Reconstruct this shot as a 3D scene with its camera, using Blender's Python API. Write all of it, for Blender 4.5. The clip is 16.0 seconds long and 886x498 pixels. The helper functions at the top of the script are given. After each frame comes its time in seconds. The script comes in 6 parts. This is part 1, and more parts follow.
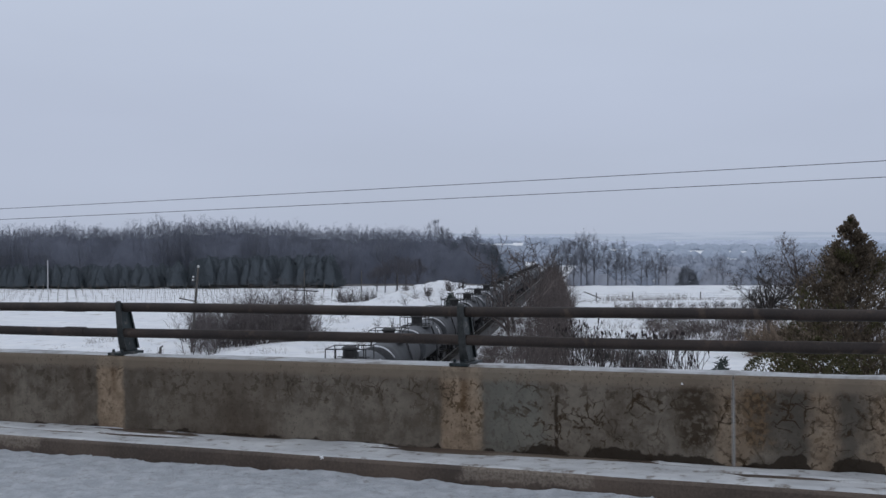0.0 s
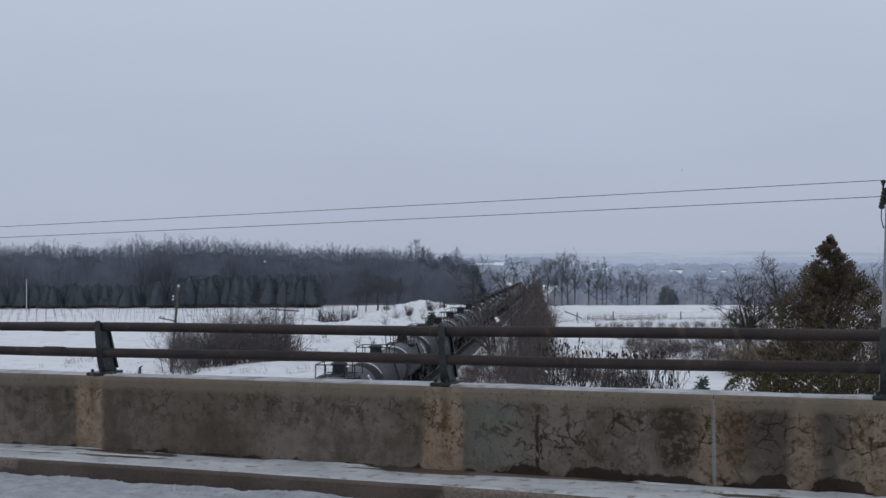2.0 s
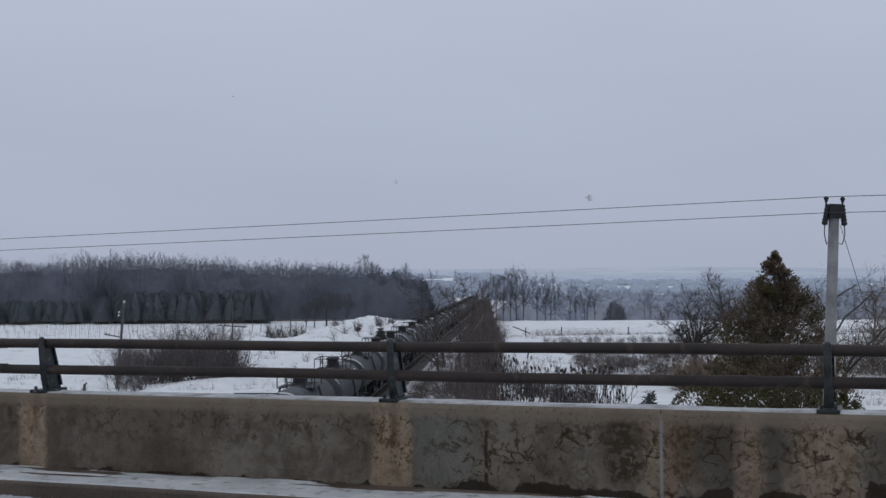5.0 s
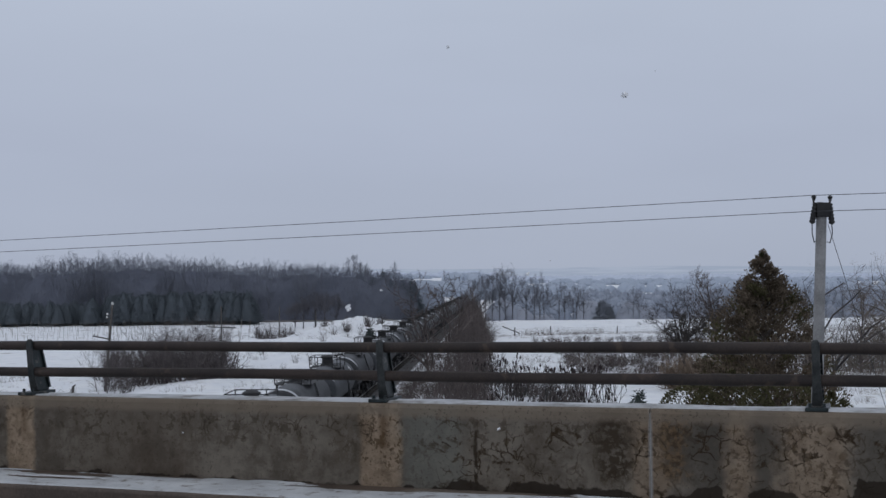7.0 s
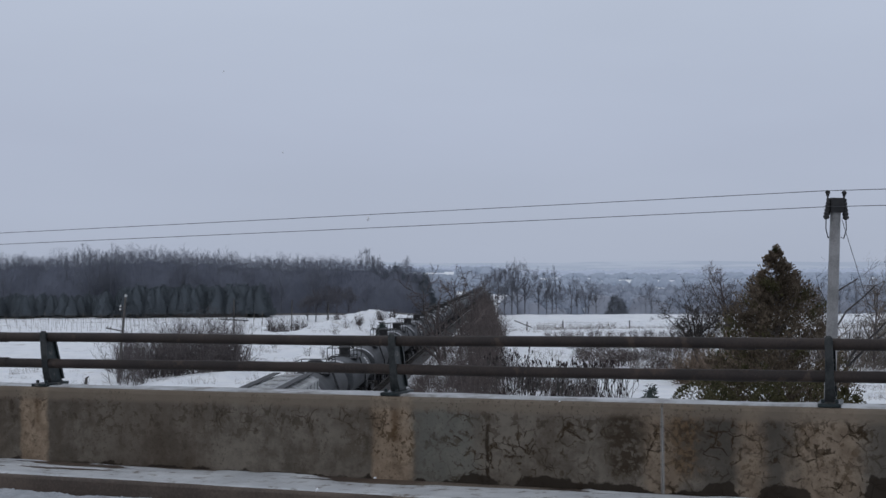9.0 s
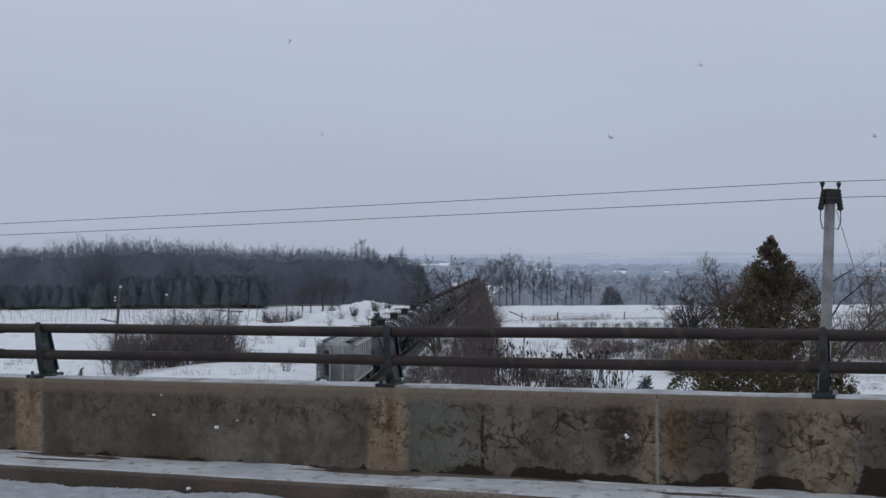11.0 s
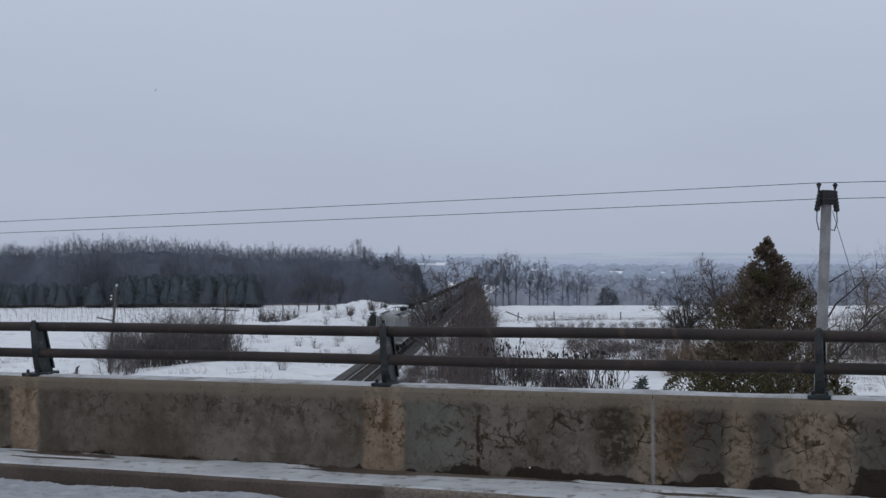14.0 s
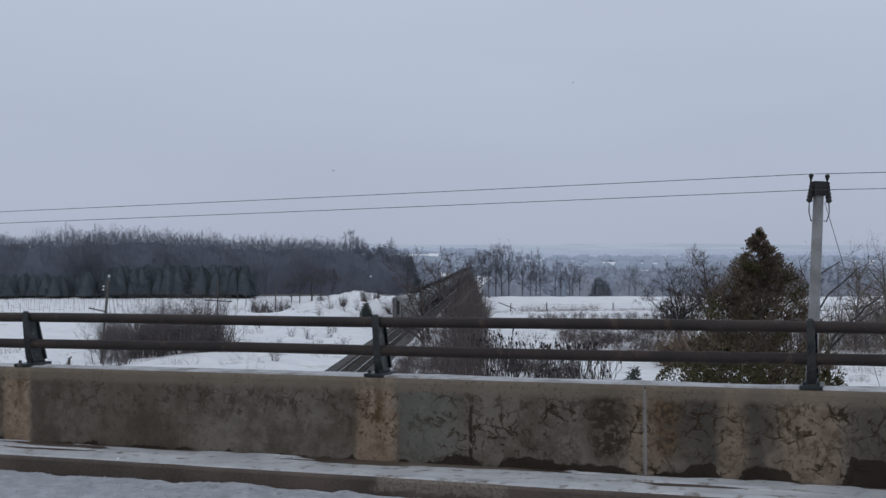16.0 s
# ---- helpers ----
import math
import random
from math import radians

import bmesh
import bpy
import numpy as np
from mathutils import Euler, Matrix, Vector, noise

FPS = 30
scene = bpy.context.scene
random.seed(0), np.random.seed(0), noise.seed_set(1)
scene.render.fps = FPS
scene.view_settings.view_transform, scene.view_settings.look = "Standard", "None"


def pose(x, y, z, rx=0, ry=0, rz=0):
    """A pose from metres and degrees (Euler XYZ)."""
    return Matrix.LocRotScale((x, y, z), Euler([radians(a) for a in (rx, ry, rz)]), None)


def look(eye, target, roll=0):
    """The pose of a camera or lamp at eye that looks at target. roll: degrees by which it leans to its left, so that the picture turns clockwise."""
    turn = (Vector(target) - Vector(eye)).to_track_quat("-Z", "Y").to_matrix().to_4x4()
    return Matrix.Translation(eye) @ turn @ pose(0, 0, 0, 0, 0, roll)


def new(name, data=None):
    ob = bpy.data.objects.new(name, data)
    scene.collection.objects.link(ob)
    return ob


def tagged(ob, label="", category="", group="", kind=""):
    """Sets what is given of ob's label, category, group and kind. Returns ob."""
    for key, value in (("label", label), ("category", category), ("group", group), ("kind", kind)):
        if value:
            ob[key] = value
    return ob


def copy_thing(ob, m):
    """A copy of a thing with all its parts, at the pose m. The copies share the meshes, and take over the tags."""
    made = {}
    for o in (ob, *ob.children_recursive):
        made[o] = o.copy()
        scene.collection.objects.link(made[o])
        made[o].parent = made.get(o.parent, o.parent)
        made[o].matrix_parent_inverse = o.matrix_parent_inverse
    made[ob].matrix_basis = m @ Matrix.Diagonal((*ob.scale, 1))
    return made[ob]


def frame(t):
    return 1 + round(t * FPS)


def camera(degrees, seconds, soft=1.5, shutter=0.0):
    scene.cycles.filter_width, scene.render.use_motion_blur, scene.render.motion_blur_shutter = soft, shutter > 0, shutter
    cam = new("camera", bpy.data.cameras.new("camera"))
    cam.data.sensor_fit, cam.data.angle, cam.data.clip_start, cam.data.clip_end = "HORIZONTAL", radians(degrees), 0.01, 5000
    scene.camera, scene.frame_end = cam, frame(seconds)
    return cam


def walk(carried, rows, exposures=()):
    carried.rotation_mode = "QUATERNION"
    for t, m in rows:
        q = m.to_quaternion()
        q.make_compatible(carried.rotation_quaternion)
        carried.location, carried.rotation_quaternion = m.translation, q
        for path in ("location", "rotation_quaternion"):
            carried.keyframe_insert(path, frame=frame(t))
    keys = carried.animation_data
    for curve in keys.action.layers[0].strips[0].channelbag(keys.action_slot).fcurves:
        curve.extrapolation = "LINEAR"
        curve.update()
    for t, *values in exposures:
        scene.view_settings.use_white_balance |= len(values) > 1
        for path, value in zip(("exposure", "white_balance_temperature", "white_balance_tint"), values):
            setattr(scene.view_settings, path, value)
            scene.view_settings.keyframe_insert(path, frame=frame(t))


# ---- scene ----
EYE = 10.7            # eye height above the rails
cam = camera(39.9, 16.0, soft=1.5)
walk(cam, [
    (0.0, pose(0, 0, EYE, 89.518, 0.279, 3.967)),
    (0.5, pose(0, 0, EYE, 90.193, 0.246, 3.375)),
    (1.0, pose(0, 0, EYE, 90.304, 0.202, 3.289)),
    (1.5, pose(0, 0, EYE, 90.306, 0.125, 3.183)),
    (2.0, pose(0, 0, EYE, 90.433, 0.227, 3.074)),
    (2.5, pose(0, 0, EYE, 90.611, 0.082, 2.225)),
    (3.0, pose(0, 0, EYE, 90.914, 0.214, 1.060)),
    (3.5, pose(0, 0, EYE, 91.043, 0.214, 1.029)),
    (4.0, pose(0, 0, EYE, 91.028, 0.079, 1.129)),
    (6.5, pose(0, 0, EYE, 91.376, 0.594, -0.075)),
    (7.0, pose(0, 0, EYE, 91.153, 0.507, 0.157)),
    (7.5, pose(0, 0, EYE, 91.122, 0.394, 0.342)),
    (8.0, pose(0, 0, EYE, 91.054, 0.300, 0.559)),
    (8.5, pose(0, 0, EYE, 90.959, 0.246, 0.655)),
    (9.0, pose(0, 0, EYE, 90.866, 0.232, 0.741)),
    (9.5, pose(0, 0, EYE, 90.774, 0.174, 0.776)),
    (12.0, pose(0, 0, EYE, 90.341, 0.244, 0.325)),
    (12.5, pose(0, 0, EYE, 90.379, 0.205, 0.300)),
    (13.0, pose(0, 0, EYE, 90.430, 0.165, 0.327)),
    (13.5, pose(0, 0, EYE, 90.494, 0.080, 0.339)),
    (14.0, pose(0, 0, EYE, 90.431, 0.031, 0.340)),
    (14.5, pose(0, 0, EYE, 90.302, 0.123, 0.338)),
    (15.0, pose(0, 0, EYE, 90.061, 0.036, 0.227)),
    (15.5, pose(0, 0, EYE, 90.018, 0.085, 0.132)),
    (16.0, pose(0, 0, EYE, 90.000, 0.000, 0.000)),
], exposures=[(0.0, 0.13), (2.5, 0.03), (7.0, -0.05), (9.0, 0.0), (12.5, 0.02), (16.0, 0.04)])

# ---- sky and light: an even winter overcast ----
world = bpy.data.worlds.new("overcast")
scene.world = world
world.use_nodes = True
wn, wl = world.node_tree.nodes, world.node_tree.links
sky = wn.new("ShaderNodeTexSky")
sky.sky_type, sky.sun_disc = "NISHITA", False
sky.sun_elevation, sky.sun_rotation = radians(32), radians(200)
w_co = wn.new("ShaderNodeTexCoord")
w_sep = wn.new("ShaderNodeSeparateXYZ")
wl.new(w_co.outputs["Generated"], w_sep.inputs[0])
w_ramp = wn.new("ShaderNodeValToRGB")
w_ramp.color_ramp.elements[0].position, w_ramp.color_ramp.elements[0].color = 0.0, (0.40, 0.45, 0.565, 1)
w_ramp.color_ramp.elements[1].position, w_ramp.color_ramp.elements[1].color = 1.0, (0.64, 0.68, 0.76, 1)
for where, col in ((0.10, (0.435, 0.485, 0.61, 1)), (0.25, (0.50, 0.56, 0.68, 1))):
    w_ramp.color_ramp.elements.new(where).color = col
wl.new(w_sep.outputs["Z"], w_ramp.inputs[0])
w_map = wn.new("ShaderNodeMapping")
w_map.inputs["Scale"].default_value = (1, 1, 4)
w_cloud = wn.new("ShaderNodeTexNoise")
w_cloud.inputs["Scale"].default_value, w_cloud.inputs["Detail"].default_value = 3.0, 3
wl.new(w_co.outputs["Generated"], w_map.inputs[0])
wl.new(w_map.outputs[0], w_cloud.inputs["Vector"])
w_rng = wn.new("ShaderNodeMapRange")
w_rng.inputs["To Min"].default_value, w_rng.inputs["To Max"].default_value = 0.94, 1.06
wl.new(w_cloud.outputs["Fac"], w_rng.inputs["Value"])
w_mul = wn.new("ShaderNodeVectorMath")
w_mul.operation = "SCALE"
wl.new(w_ramp.outputs[0], w_mul.inputs[0])
wl.new(w_rng.outputs[0], w_mul.inputs["Scale"])
w_over = wn.new("ShaderNodeBackground")
wl.new(w_mul.outputs[0], w_over.inputs["Color"])
w_clear = wn.new("ShaderNodeBackground")
w_clear.inputs["Strength"].default_value = 0.05
wl.new(sky.outputs[0], w_clear.inputs["Color"])
w_mix = wn.new("ShaderNodeMixShader")
w_mix.inputs[0].default_value = 0.95
wl.new(w_clear.outputs[0], w_mix.inputs[1])
wl.new(w_over.outputs[0], w_mix.inputs[2])
wl.new(w_mix.outputs[0], wn["World Output"].inputs["Surface"])

sun = new("sun", bpy.data.lights.new("sun", "SUN"))
sun.data.energy, sun.data.angle, sun.data.color = 0.12, radians(35), (1.0, 0.97, 0.92)
sun.matrix_world = look((0, 0, 0), (-math.sin(radians(200)) * 1.6, -math.cos(radians(200)) * 1.6, -1))

# ---- small building kit ----
def value_noise(x, y, seed=0):
    x, y = np.asarray(x, float), np.asarray(y, float)
    xi, yi = np.floor(x).astype(np.int64), np.floor(y).astype(np.int64)
    u, v = x - xi, y - yi
    u, v = u * u * (3 - 2 * u), v * v * (3 - 2 * v)

    def h(a, b):
        n = (a * 374761393 + b * 668265263 + seed * 974634541) & 0x7FFFFFFF
        n = ((n ^ (n >> 13)) * 1274126177) & 0x7FFFFFFF
        return ((n ^ (n >> 16)) & 0xFFFF) / 65535.0
    return (h(xi, yi) * (1 - u) + h(xi + 1, yi) * u) * (1 - v) + (h(xi, yi + 1) * (1 - u) + h(xi + 1, yi + 1) * u) * v


def fractal(x, y, seed=0, octaves=4):
    s, a, k = 0.0, 0.5, 1.0
    for o in range(octaves):
        s, a, k = s + a * value_noise(np.asarray(x) * k, np.asarray(y) * k, seed + o), a * 0.5, k * 2.03
    return s


class Geo:
    """Collects vertices and faces of one mesh."""

    def __init__(self):
        self.v, self.f = [], []

    def add(self, verts, faces):
        b = len(self.v)
        self.v.extend([tuple(p) for p in verts])
        self.f.extend([tuple(b + i for i in f) for f in faces])
        return self

    def box(self, c, s, turn=None, bevel=0.0):
        hx, hy, hz = s[0] / 2, s[1] / 2, s[2] / 2
        if bevel <= 0:
            p = [Vector((x * hx, y * hy, z * hz)) for z in (-1, 1) for y in (-1, 1) for x in (-1, 1)]
            q = [(0, 2, 3, 1), (4, 5, 7, 6), (0, 1, 5, 4), (2, 6, 7, 3), (0, 4, 6, 2), (1, 3, 7, 5)]
        else:
            bm = bmesh.new()
            bmesh.ops.create_cube(bm, size=1, matrix=Matrix.Diagonal((*s, 1)))
            bmesh.ops.bevel(bm, geom=bm.edges[:], offset=bevel, segments=2, affect="EDGES", profile=0.7)
            bm.verts.index_update()
            p, q = [v.co.copy() for v in bm.verts], [[v.index for v in f.verts] for f in bm.faces]
            bm.free()
        if turn is not None:
            p = [turn @ a for a in p]
        c = Vector(c)
        return self.add([a + c for a in p], q)

    def tube(self, p0, p1, r0, r1=None, n=8, caps=True):
        r1 = r0 if r1 is None else r1
        p0, p1 = Vector(p0), Vector(p1)
        d = (p1 - p0).normalized()
        a = d.orthogonal().normalized()
        b = d.cross(a)
        ring = [a * math.cos(2 * math.pi * i / n) + b * math.sin(2 * math.pi * i / n) for i in range(n)]
        p = [p0 + w * r0 for w in ring] + [p1 + w * r1 for w in ring]
        q = [(i, (i + 1) % n, n + (i + 1) % n, n + i) for i in range(n)]
        if caps:
            q += [tuple(range(n - 1, -1, -1)), tuple(range(n, 2 * n))]
        return self.add(p, q)

    def path(self, pts, r, n=6, caps=True):
        """A welded pipe along the points."""
        pts = [Vector(p) for p in pts]
        b, m = len(self.v), len(pts)
        a = (pts[1] - pts[0]).normalized().orthogonal().normalized()
        for i, p in enumerate(pts):
            d = (pts[min(i + 1, m - 1)] - pts[max(i - 1, 0)]).normalized()
            a = (a - d * a.dot(d)).normalized()
            c = d.cross(a)
            self.v.extend([tuple(p + (a * math.cos(2 * math.pi * k / n) + c * math.sin(2 * math.pi * k / n)) * r) for k in range(n)])
        for i in range(m - 1):
            self.f.extend([(b + i * n + k, b + i * n + (k + 1) % n, b + (i + 1) * n + (k + 1) % n, b + (i + 1) * n + k) for k in range(n)])
        if caps:
            self.f.extend([tuple(b + k for k in range(n - 1, -1, -1)), tuple(b + (m - 1) * n + k for k in range(n))])
        return self

    def lathe(self, profile, n=20, turn=None, c=(0, 0, 0)):
        """profile: (radius, height) pairs, turned round z; ends with radius 0 close up."""
        c = Vector(c)
        p, q, m = [], [], len(profile)
        for r, z in profile:
            for i in range(n):
                w = Vector((r * math.cos(2 * math.pi * i / n), r * math.sin(2 * math.pi * i / n), z))
                p.append((turn @ w if turn is not None else w) + c)
        for k in range(m - 1):
            q += [(k * n + i, k * n + (i + 1) % n, (k + 1) * n + (i + 1) % n, (k + 1) * n + i) for i in range(n)]
        q += [tuple(range(n - 1, -1, -1)), tuple(range((m - 1) * n, m * n))]
        return self.add(p, q)

    def prism(self, outline, x0, x1):
        """outline: (y, z) pairs, drawn along x."""
        m = len(outline)
        p = [(x0, y, z) for y, z in outline] + [(x1, y, z) for y, z in outline]
        q = [(i, (i + 1) % m, m + (i + 1) % m, m + i) for i in range(m)]
        return self.add(p, q + [tuple(range(m - 1, -1, -1)), tuple(range(m, 2 * m))])

    def mesh(self, name, material, smooth=False):
        me = bpy.data.meshes.new(name)
        me.from_pydata(self.v, [], self.f)
        me.materials.append(material)
        if smooth:
            me.polygons.foreach_set("use_smooth", [True] * len(me.polygons))
            me.set_sharp_from_angle(angle=radians(40))
        me.update()
        return me


def part(name, geo, material, parent=None, label="", smooth=False, m=None):
    ob = new(name, geo.mesh(name, material, smooth))
    if parent is not None:
        ob.parent = parent
    if m is not None:
        ob.matrix_basis = m
    return tagged(ob, label)


def quick_mesh(name, V, F, material):
    """A mesh of many quads, from arrays."""
    V, F = np.ascontiguousarray(V, np.float32), np.ascontiguousarray(F, np.int32)
    k = F.shape[1]
    me = bpy.data.meshes.new(name)
    me.vertices.add(len(V))
    me.vertices.foreach_set("co", V.ravel())
    me.loops.add(F.size)
    me.loops.foreach_set("vertex_index", F.ravel())
    me.polygons.add(len(F))
    me.polygons.foreach_set("loop_start", np.arange(0, F.size, k, dtype=np.int32))
    me.materials.append(material)
    me.update(calc_edges=True)
    return me


def thing(name, m, label, category, group="", kind=""):
    ob = new(name)
    ob.matrix_basis = m
    return tagged(ob, label, category, group, kind)


def sticks(segments, n=3):
    """Quads of tapered sticks: rows of x0 y0 z0 x1 y1 z1 r0 r1."""
    S = np.asarray(segments, float)
    p0, p1, r0, r1 = S[:, 0:3], S[:, 3:6], S[:, 6], S[:, 7]
    d = p1 - p0
    d /= np.linalg.norm(d, axis=1, keepdims=True) + 1e-9
    up = np.where(np.abs(d[:, 2:3]) > 0.9, [[1.0, 0, 0]], [[0, 0, 1.0]])
    a = np.cross(d, up)
    a /= np.linalg.norm(a, axis=1, keepdims=True)
    b = np.cross(d, a)
    V = np.empty((len(S), 2 * n, 3))
    for i in range(n):
        c, s = math.cos(2 * math.pi * i / n), math.sin(2 * math.pi * i / n)
        V[:, i] = p0 + (a * c + b * s) * r0[:, None]
        V[:, n + i] = p1 + (a * c + b * s) * r1[:, None]
    q = np.array([(i, (i + 1) % n, n + (i + 1) % n, n + i) for i in range(n)])
    F = (np.arange(len(S))[:, None, None] * 2 * n + q[None]).reshape(-1, 4)
    return V.reshape(-1, 3), F


def scatter(templates, places):
    """Join copies of (V, F) templates; places: (which, x, y, z, scale, height scale, turn)."""
    Vs, Fs, b = [], [], 0
    for k, x, y, z, s, hs, a in places:
        V, F = templates[k]
        c, si = math.cos(a), math.sin(a)
        W = np.empty_like(V)
        W[:, 0] = x + s * (V[:, 0] * c - V[:, 1] * si)
        W[:, 1] = y + s * (V[:, 0] * si + V[:, 1] * c)
        W[:, 2] = z + hs * V[:, 2]
        Vs.append(W)
        Fs.append(F + b)
        b += len(V)
    return np.concatenate(Vs), np.concatenate(Fs)


# ---- materials ----
def shader(name, rough=0.8, metal=0.0):
    m = bpy.data.materials.new(name)
    m.use_nodes = True
    nt = m.node_tree
    b = nt.nodes["Principled BSDF"]
    b.inputs["Roughness"].default_value, b.inputs["Metallic"].default_value = rough, metal
    return m, nt.nodes, nt.links, b


def noise_node(n, l, vec, scale, detail=4.0, rough=0.55, distort=0.0):
    t = n.new("ShaderNodeTexNoise")
    t.inputs["Scale"].default_value, t.inputs["Detail"].default_value = scale, detail
    t.inputs["Roughness"].default_value, t.inputs["Distortion"].default_value = rough, distort
    l.new(vec, t.inputs["Vector"])
    return t.outputs["Fac"]


def step_node(n, l, val, lo, hi, to0=0.0, to1=1.0):
    r = n.new("ShaderNodeMapRange")
    r.interpolation_type = "SMOOTHSTEP"
    r.inputs["From Min"].default_value, r.inputs["From Max"].default_value = lo, hi
    r.inputs["To Min"].default_value, r.inputs["To Max"].default_value = to0, to1
    l.new(val, r.inputs["Value"])
    return r.outputs[0]


def math_node(n, l, op, a, b=None, c=None):
    m = n.new("ShaderNodeMath")
    m.operation = op
    for i, x in enumerate((a, b, c)):
        if x is None:
            continue
        if isinstance(x, (int, float)):
            m.inputs[i].default_value = x
        else:
            l.new(x, m.inputs[i])
    return m.outputs[0]


def mix_node(n, l, fac, a, b):
    m = n.new("ShaderNodeMix")
    m.data_type = "RGBA"
    for sock, x in ((m.inputs[0], fac), (m.inputs[6], a), (m.inputs[7], b)):
        if isinstance(x, (int, float)):
            sock.default_value = x
        elif isinstance(x, tuple):
            sock.default_value = (*x[:3], 1)
        else:
            l.new(x, sock)
    return m.outputs[2]


def bump_node(n, l, b, height, strength=0.3, dist=0.02):
    k = n.new("ShaderNodeBump")
    k.inputs["Strength"].default_value, k.inputs["Distance"].default_value = strength, dist
    l.new(height, k.inputs["Height"])
    l.new(k.outputs[0], b.inputs["Normal"])


def mottled(name, c0, c1, scale=3.0, rough=0.8, metal=0.0, fine=40.0, bump=0.2, vary=0.0, c2=None, patch=1.0, spread=(0.35, 0.65)):
    """Two colours mixed at two scales; vary: brightness from piece to piece; c2: patches of a third colour."""
    m, n, l, b = shader(name, rough, metal)
    co = n.new("ShaderNodeTexCoord").outputs["Object"]
    big, small = noise_node(n, l, co, scale), noise_node(n, l, co, fine, 3)
    mixed = math_node(n, l, "MULTIPLY_ADD", small, 0.35, math_node(n, l, "MULTIPLY", big, 0.65))
    col = mix_node(n, l, step_node(n, l, mixed, *spread), c0, c1)
    if c2 is not None:
        col = mix_node(n, l, step_node(n, l, noise_node(n, l, co, patch, 5, 0.6), 0.56, 0.64), col, c2)
    if vary:
        isl = n.new("ShaderNodeNewGeometry").outputs["Random Per Island"]
        hsv = n.new("ShaderNodeHueSaturation")
        l.new(step_node(n, l, isl, 0, 1, 1 - vary, 1 + vary), hsv.inputs["Value"])
        l.new(col, hsv.inputs["Color"])
        col = hsv.outputs[0]
    l.new(col, b.inputs["Base Color"])
    if bump:
        bump_node(n, l, b, mixed, bump)
    return m


def plain(name, c, rough=0.6, metal=0.0):
    return mottled(name, tuple(x * 0.8 for x in c), tuple(min(1, x * 1.2) for x in c), 4, rough, metal, 60, 0.05)


def concrete_material():
    """Old cast concrete: map cracks with brown lichen along them, tan bands under the posts, rust past the joint, a wet ragged foot."""
    m, n, l, b = shader("old_concrete", 0.9)
    b.inputs["Specular IOR Level"].default_value = 0.2
    co = n.new("ShaderNodeTexCoord").outputs["Object"]
    sep = n.new("ShaderNodeSeparateXYZ")
    l.new(co, sep.inputs[0])
    z = sep.outputs["Z"]

    def mul(a, c):
        return math_node(n, l, "MULTIPLY", a, c)

    def most(a, c):
        return math_node(n, l, "MAXIMUM", a, c)
    wob = math_node(n, l, "MULTIPLY_ADD", noise_node(n, l, co, 7, 4, 0.6), 0.22, -0.11)
    s = math_node(n, l, "ADD", sep.outputs["X"], wob)

    s2 = math_node(n, l, "ADD", sep.outputs["X"], mul(wob, 0.4))

    def band(at, half):
        return step_node(n, l, math_node(n, l, "ABSOLUTE", math_node(n, l, "SUBTRACT", s2, at)), half - 0.03, half + 0.03, 1.0, 0.0)

    def zone(at, half, soft=0.05):
        """1 within a stretch of the wall, with a ragged edge"""
        return step_node(n, l, math_node(n, l, "ABSOLUTE", math_node(n, l, "SUBTRACT", s, at)), half - soft, half + soft, 1.0, 0.0)
    runs_map = n.new("ShaderNodeMapping")
    runs_map.inputs["Scale"].default_value = (1.0, 1.0, 0.22)
    l.new(co, runs_map.inputs[0])
    grain = noise_node(n, l, co, 110, 3)
    mid = noise_node(n, l, co, 8, 6, 0.65)
    big = noise_node(n, l, co, 1.3, 3)
    tone = math_node(n, l, "MULTIPLY_ADD", mid, 0.5, mul(big, 0.5))
    col = mix_node(n, l, step_node(n, l, tone, 0.40, 0.60), (0.098, 0.081, 0.063), (0.196, 0.169, 0.136))
    col = mix_node(n, l, mul(grain, 0.25), col, (0.095, 0.085, 0.072))
    # faint brown water runs, and one broad dirty stretch
    runs = step_node(n, l, noise_node(n, l, runs_map.outputs[0], 2.3, 5, 0.6), 0.50, 0.72)
    col = mix_node(n, l, mul(runs, 0.55), col, (0.074, 0.053, 0.037))
    col = mix_node(n, l, mul(zone(-5.95, 0.42, 0.3), 0.42), col, (0.066, 0.048, 0.034))
    # dark grey stretches past the joint
    col = mix_node(n, l, mul(most(zone(-1.24, 0.13, 0.1), most(zone(-0.87, 0.10, 0.09), zone(0.05, 0.32, 0.12))), 0.6), col, (0.062, 0.056, 0.047))
    # tan bands below each post and beyond the joint
    tan = most(most(band(-7.04, 0.14), band(-3.70, 0.175)), mul(most(zone(-1.05, 0.08, 0.07), zone(-0.56, 0.21, 0.08)), 0.7))
    tan = most(tan, mul(zone(-1.66, 0.12, 0.06), 0.6))
    col = mix_node(n, l, mul(tan, 0.9), col, mix_node(n, l, step_node(n, l, mid, 0.34, 0.62), (0.215, 0.155, 0.104), (0.330, 0.248, 0.174)))
    # paler greenish-grey stretch beside the band
    col = mix_node(n, l, mul(zone(-3.28, 0.24, 0.1), 0.5), col, (0.165, 0.170, 0.150))
    # how decayed the face is
    high = step_node(n, l, z, 0.16, 0.40, 0.12, 1.0)
    decay = most(mul(step_node(n, l, s, -6.4, -4.3, 0.35, 0.7), high), step_node(n, l, s, -3.5, -3.0, 0.0, 1.0))
    decay = math_node(n, l, "ADD", decay, mul(tan, 0.15))
    patchy = step_node(n, l, noise_node(n, l, co, 2.7, 4, 0.6), 0.44, 0.55)
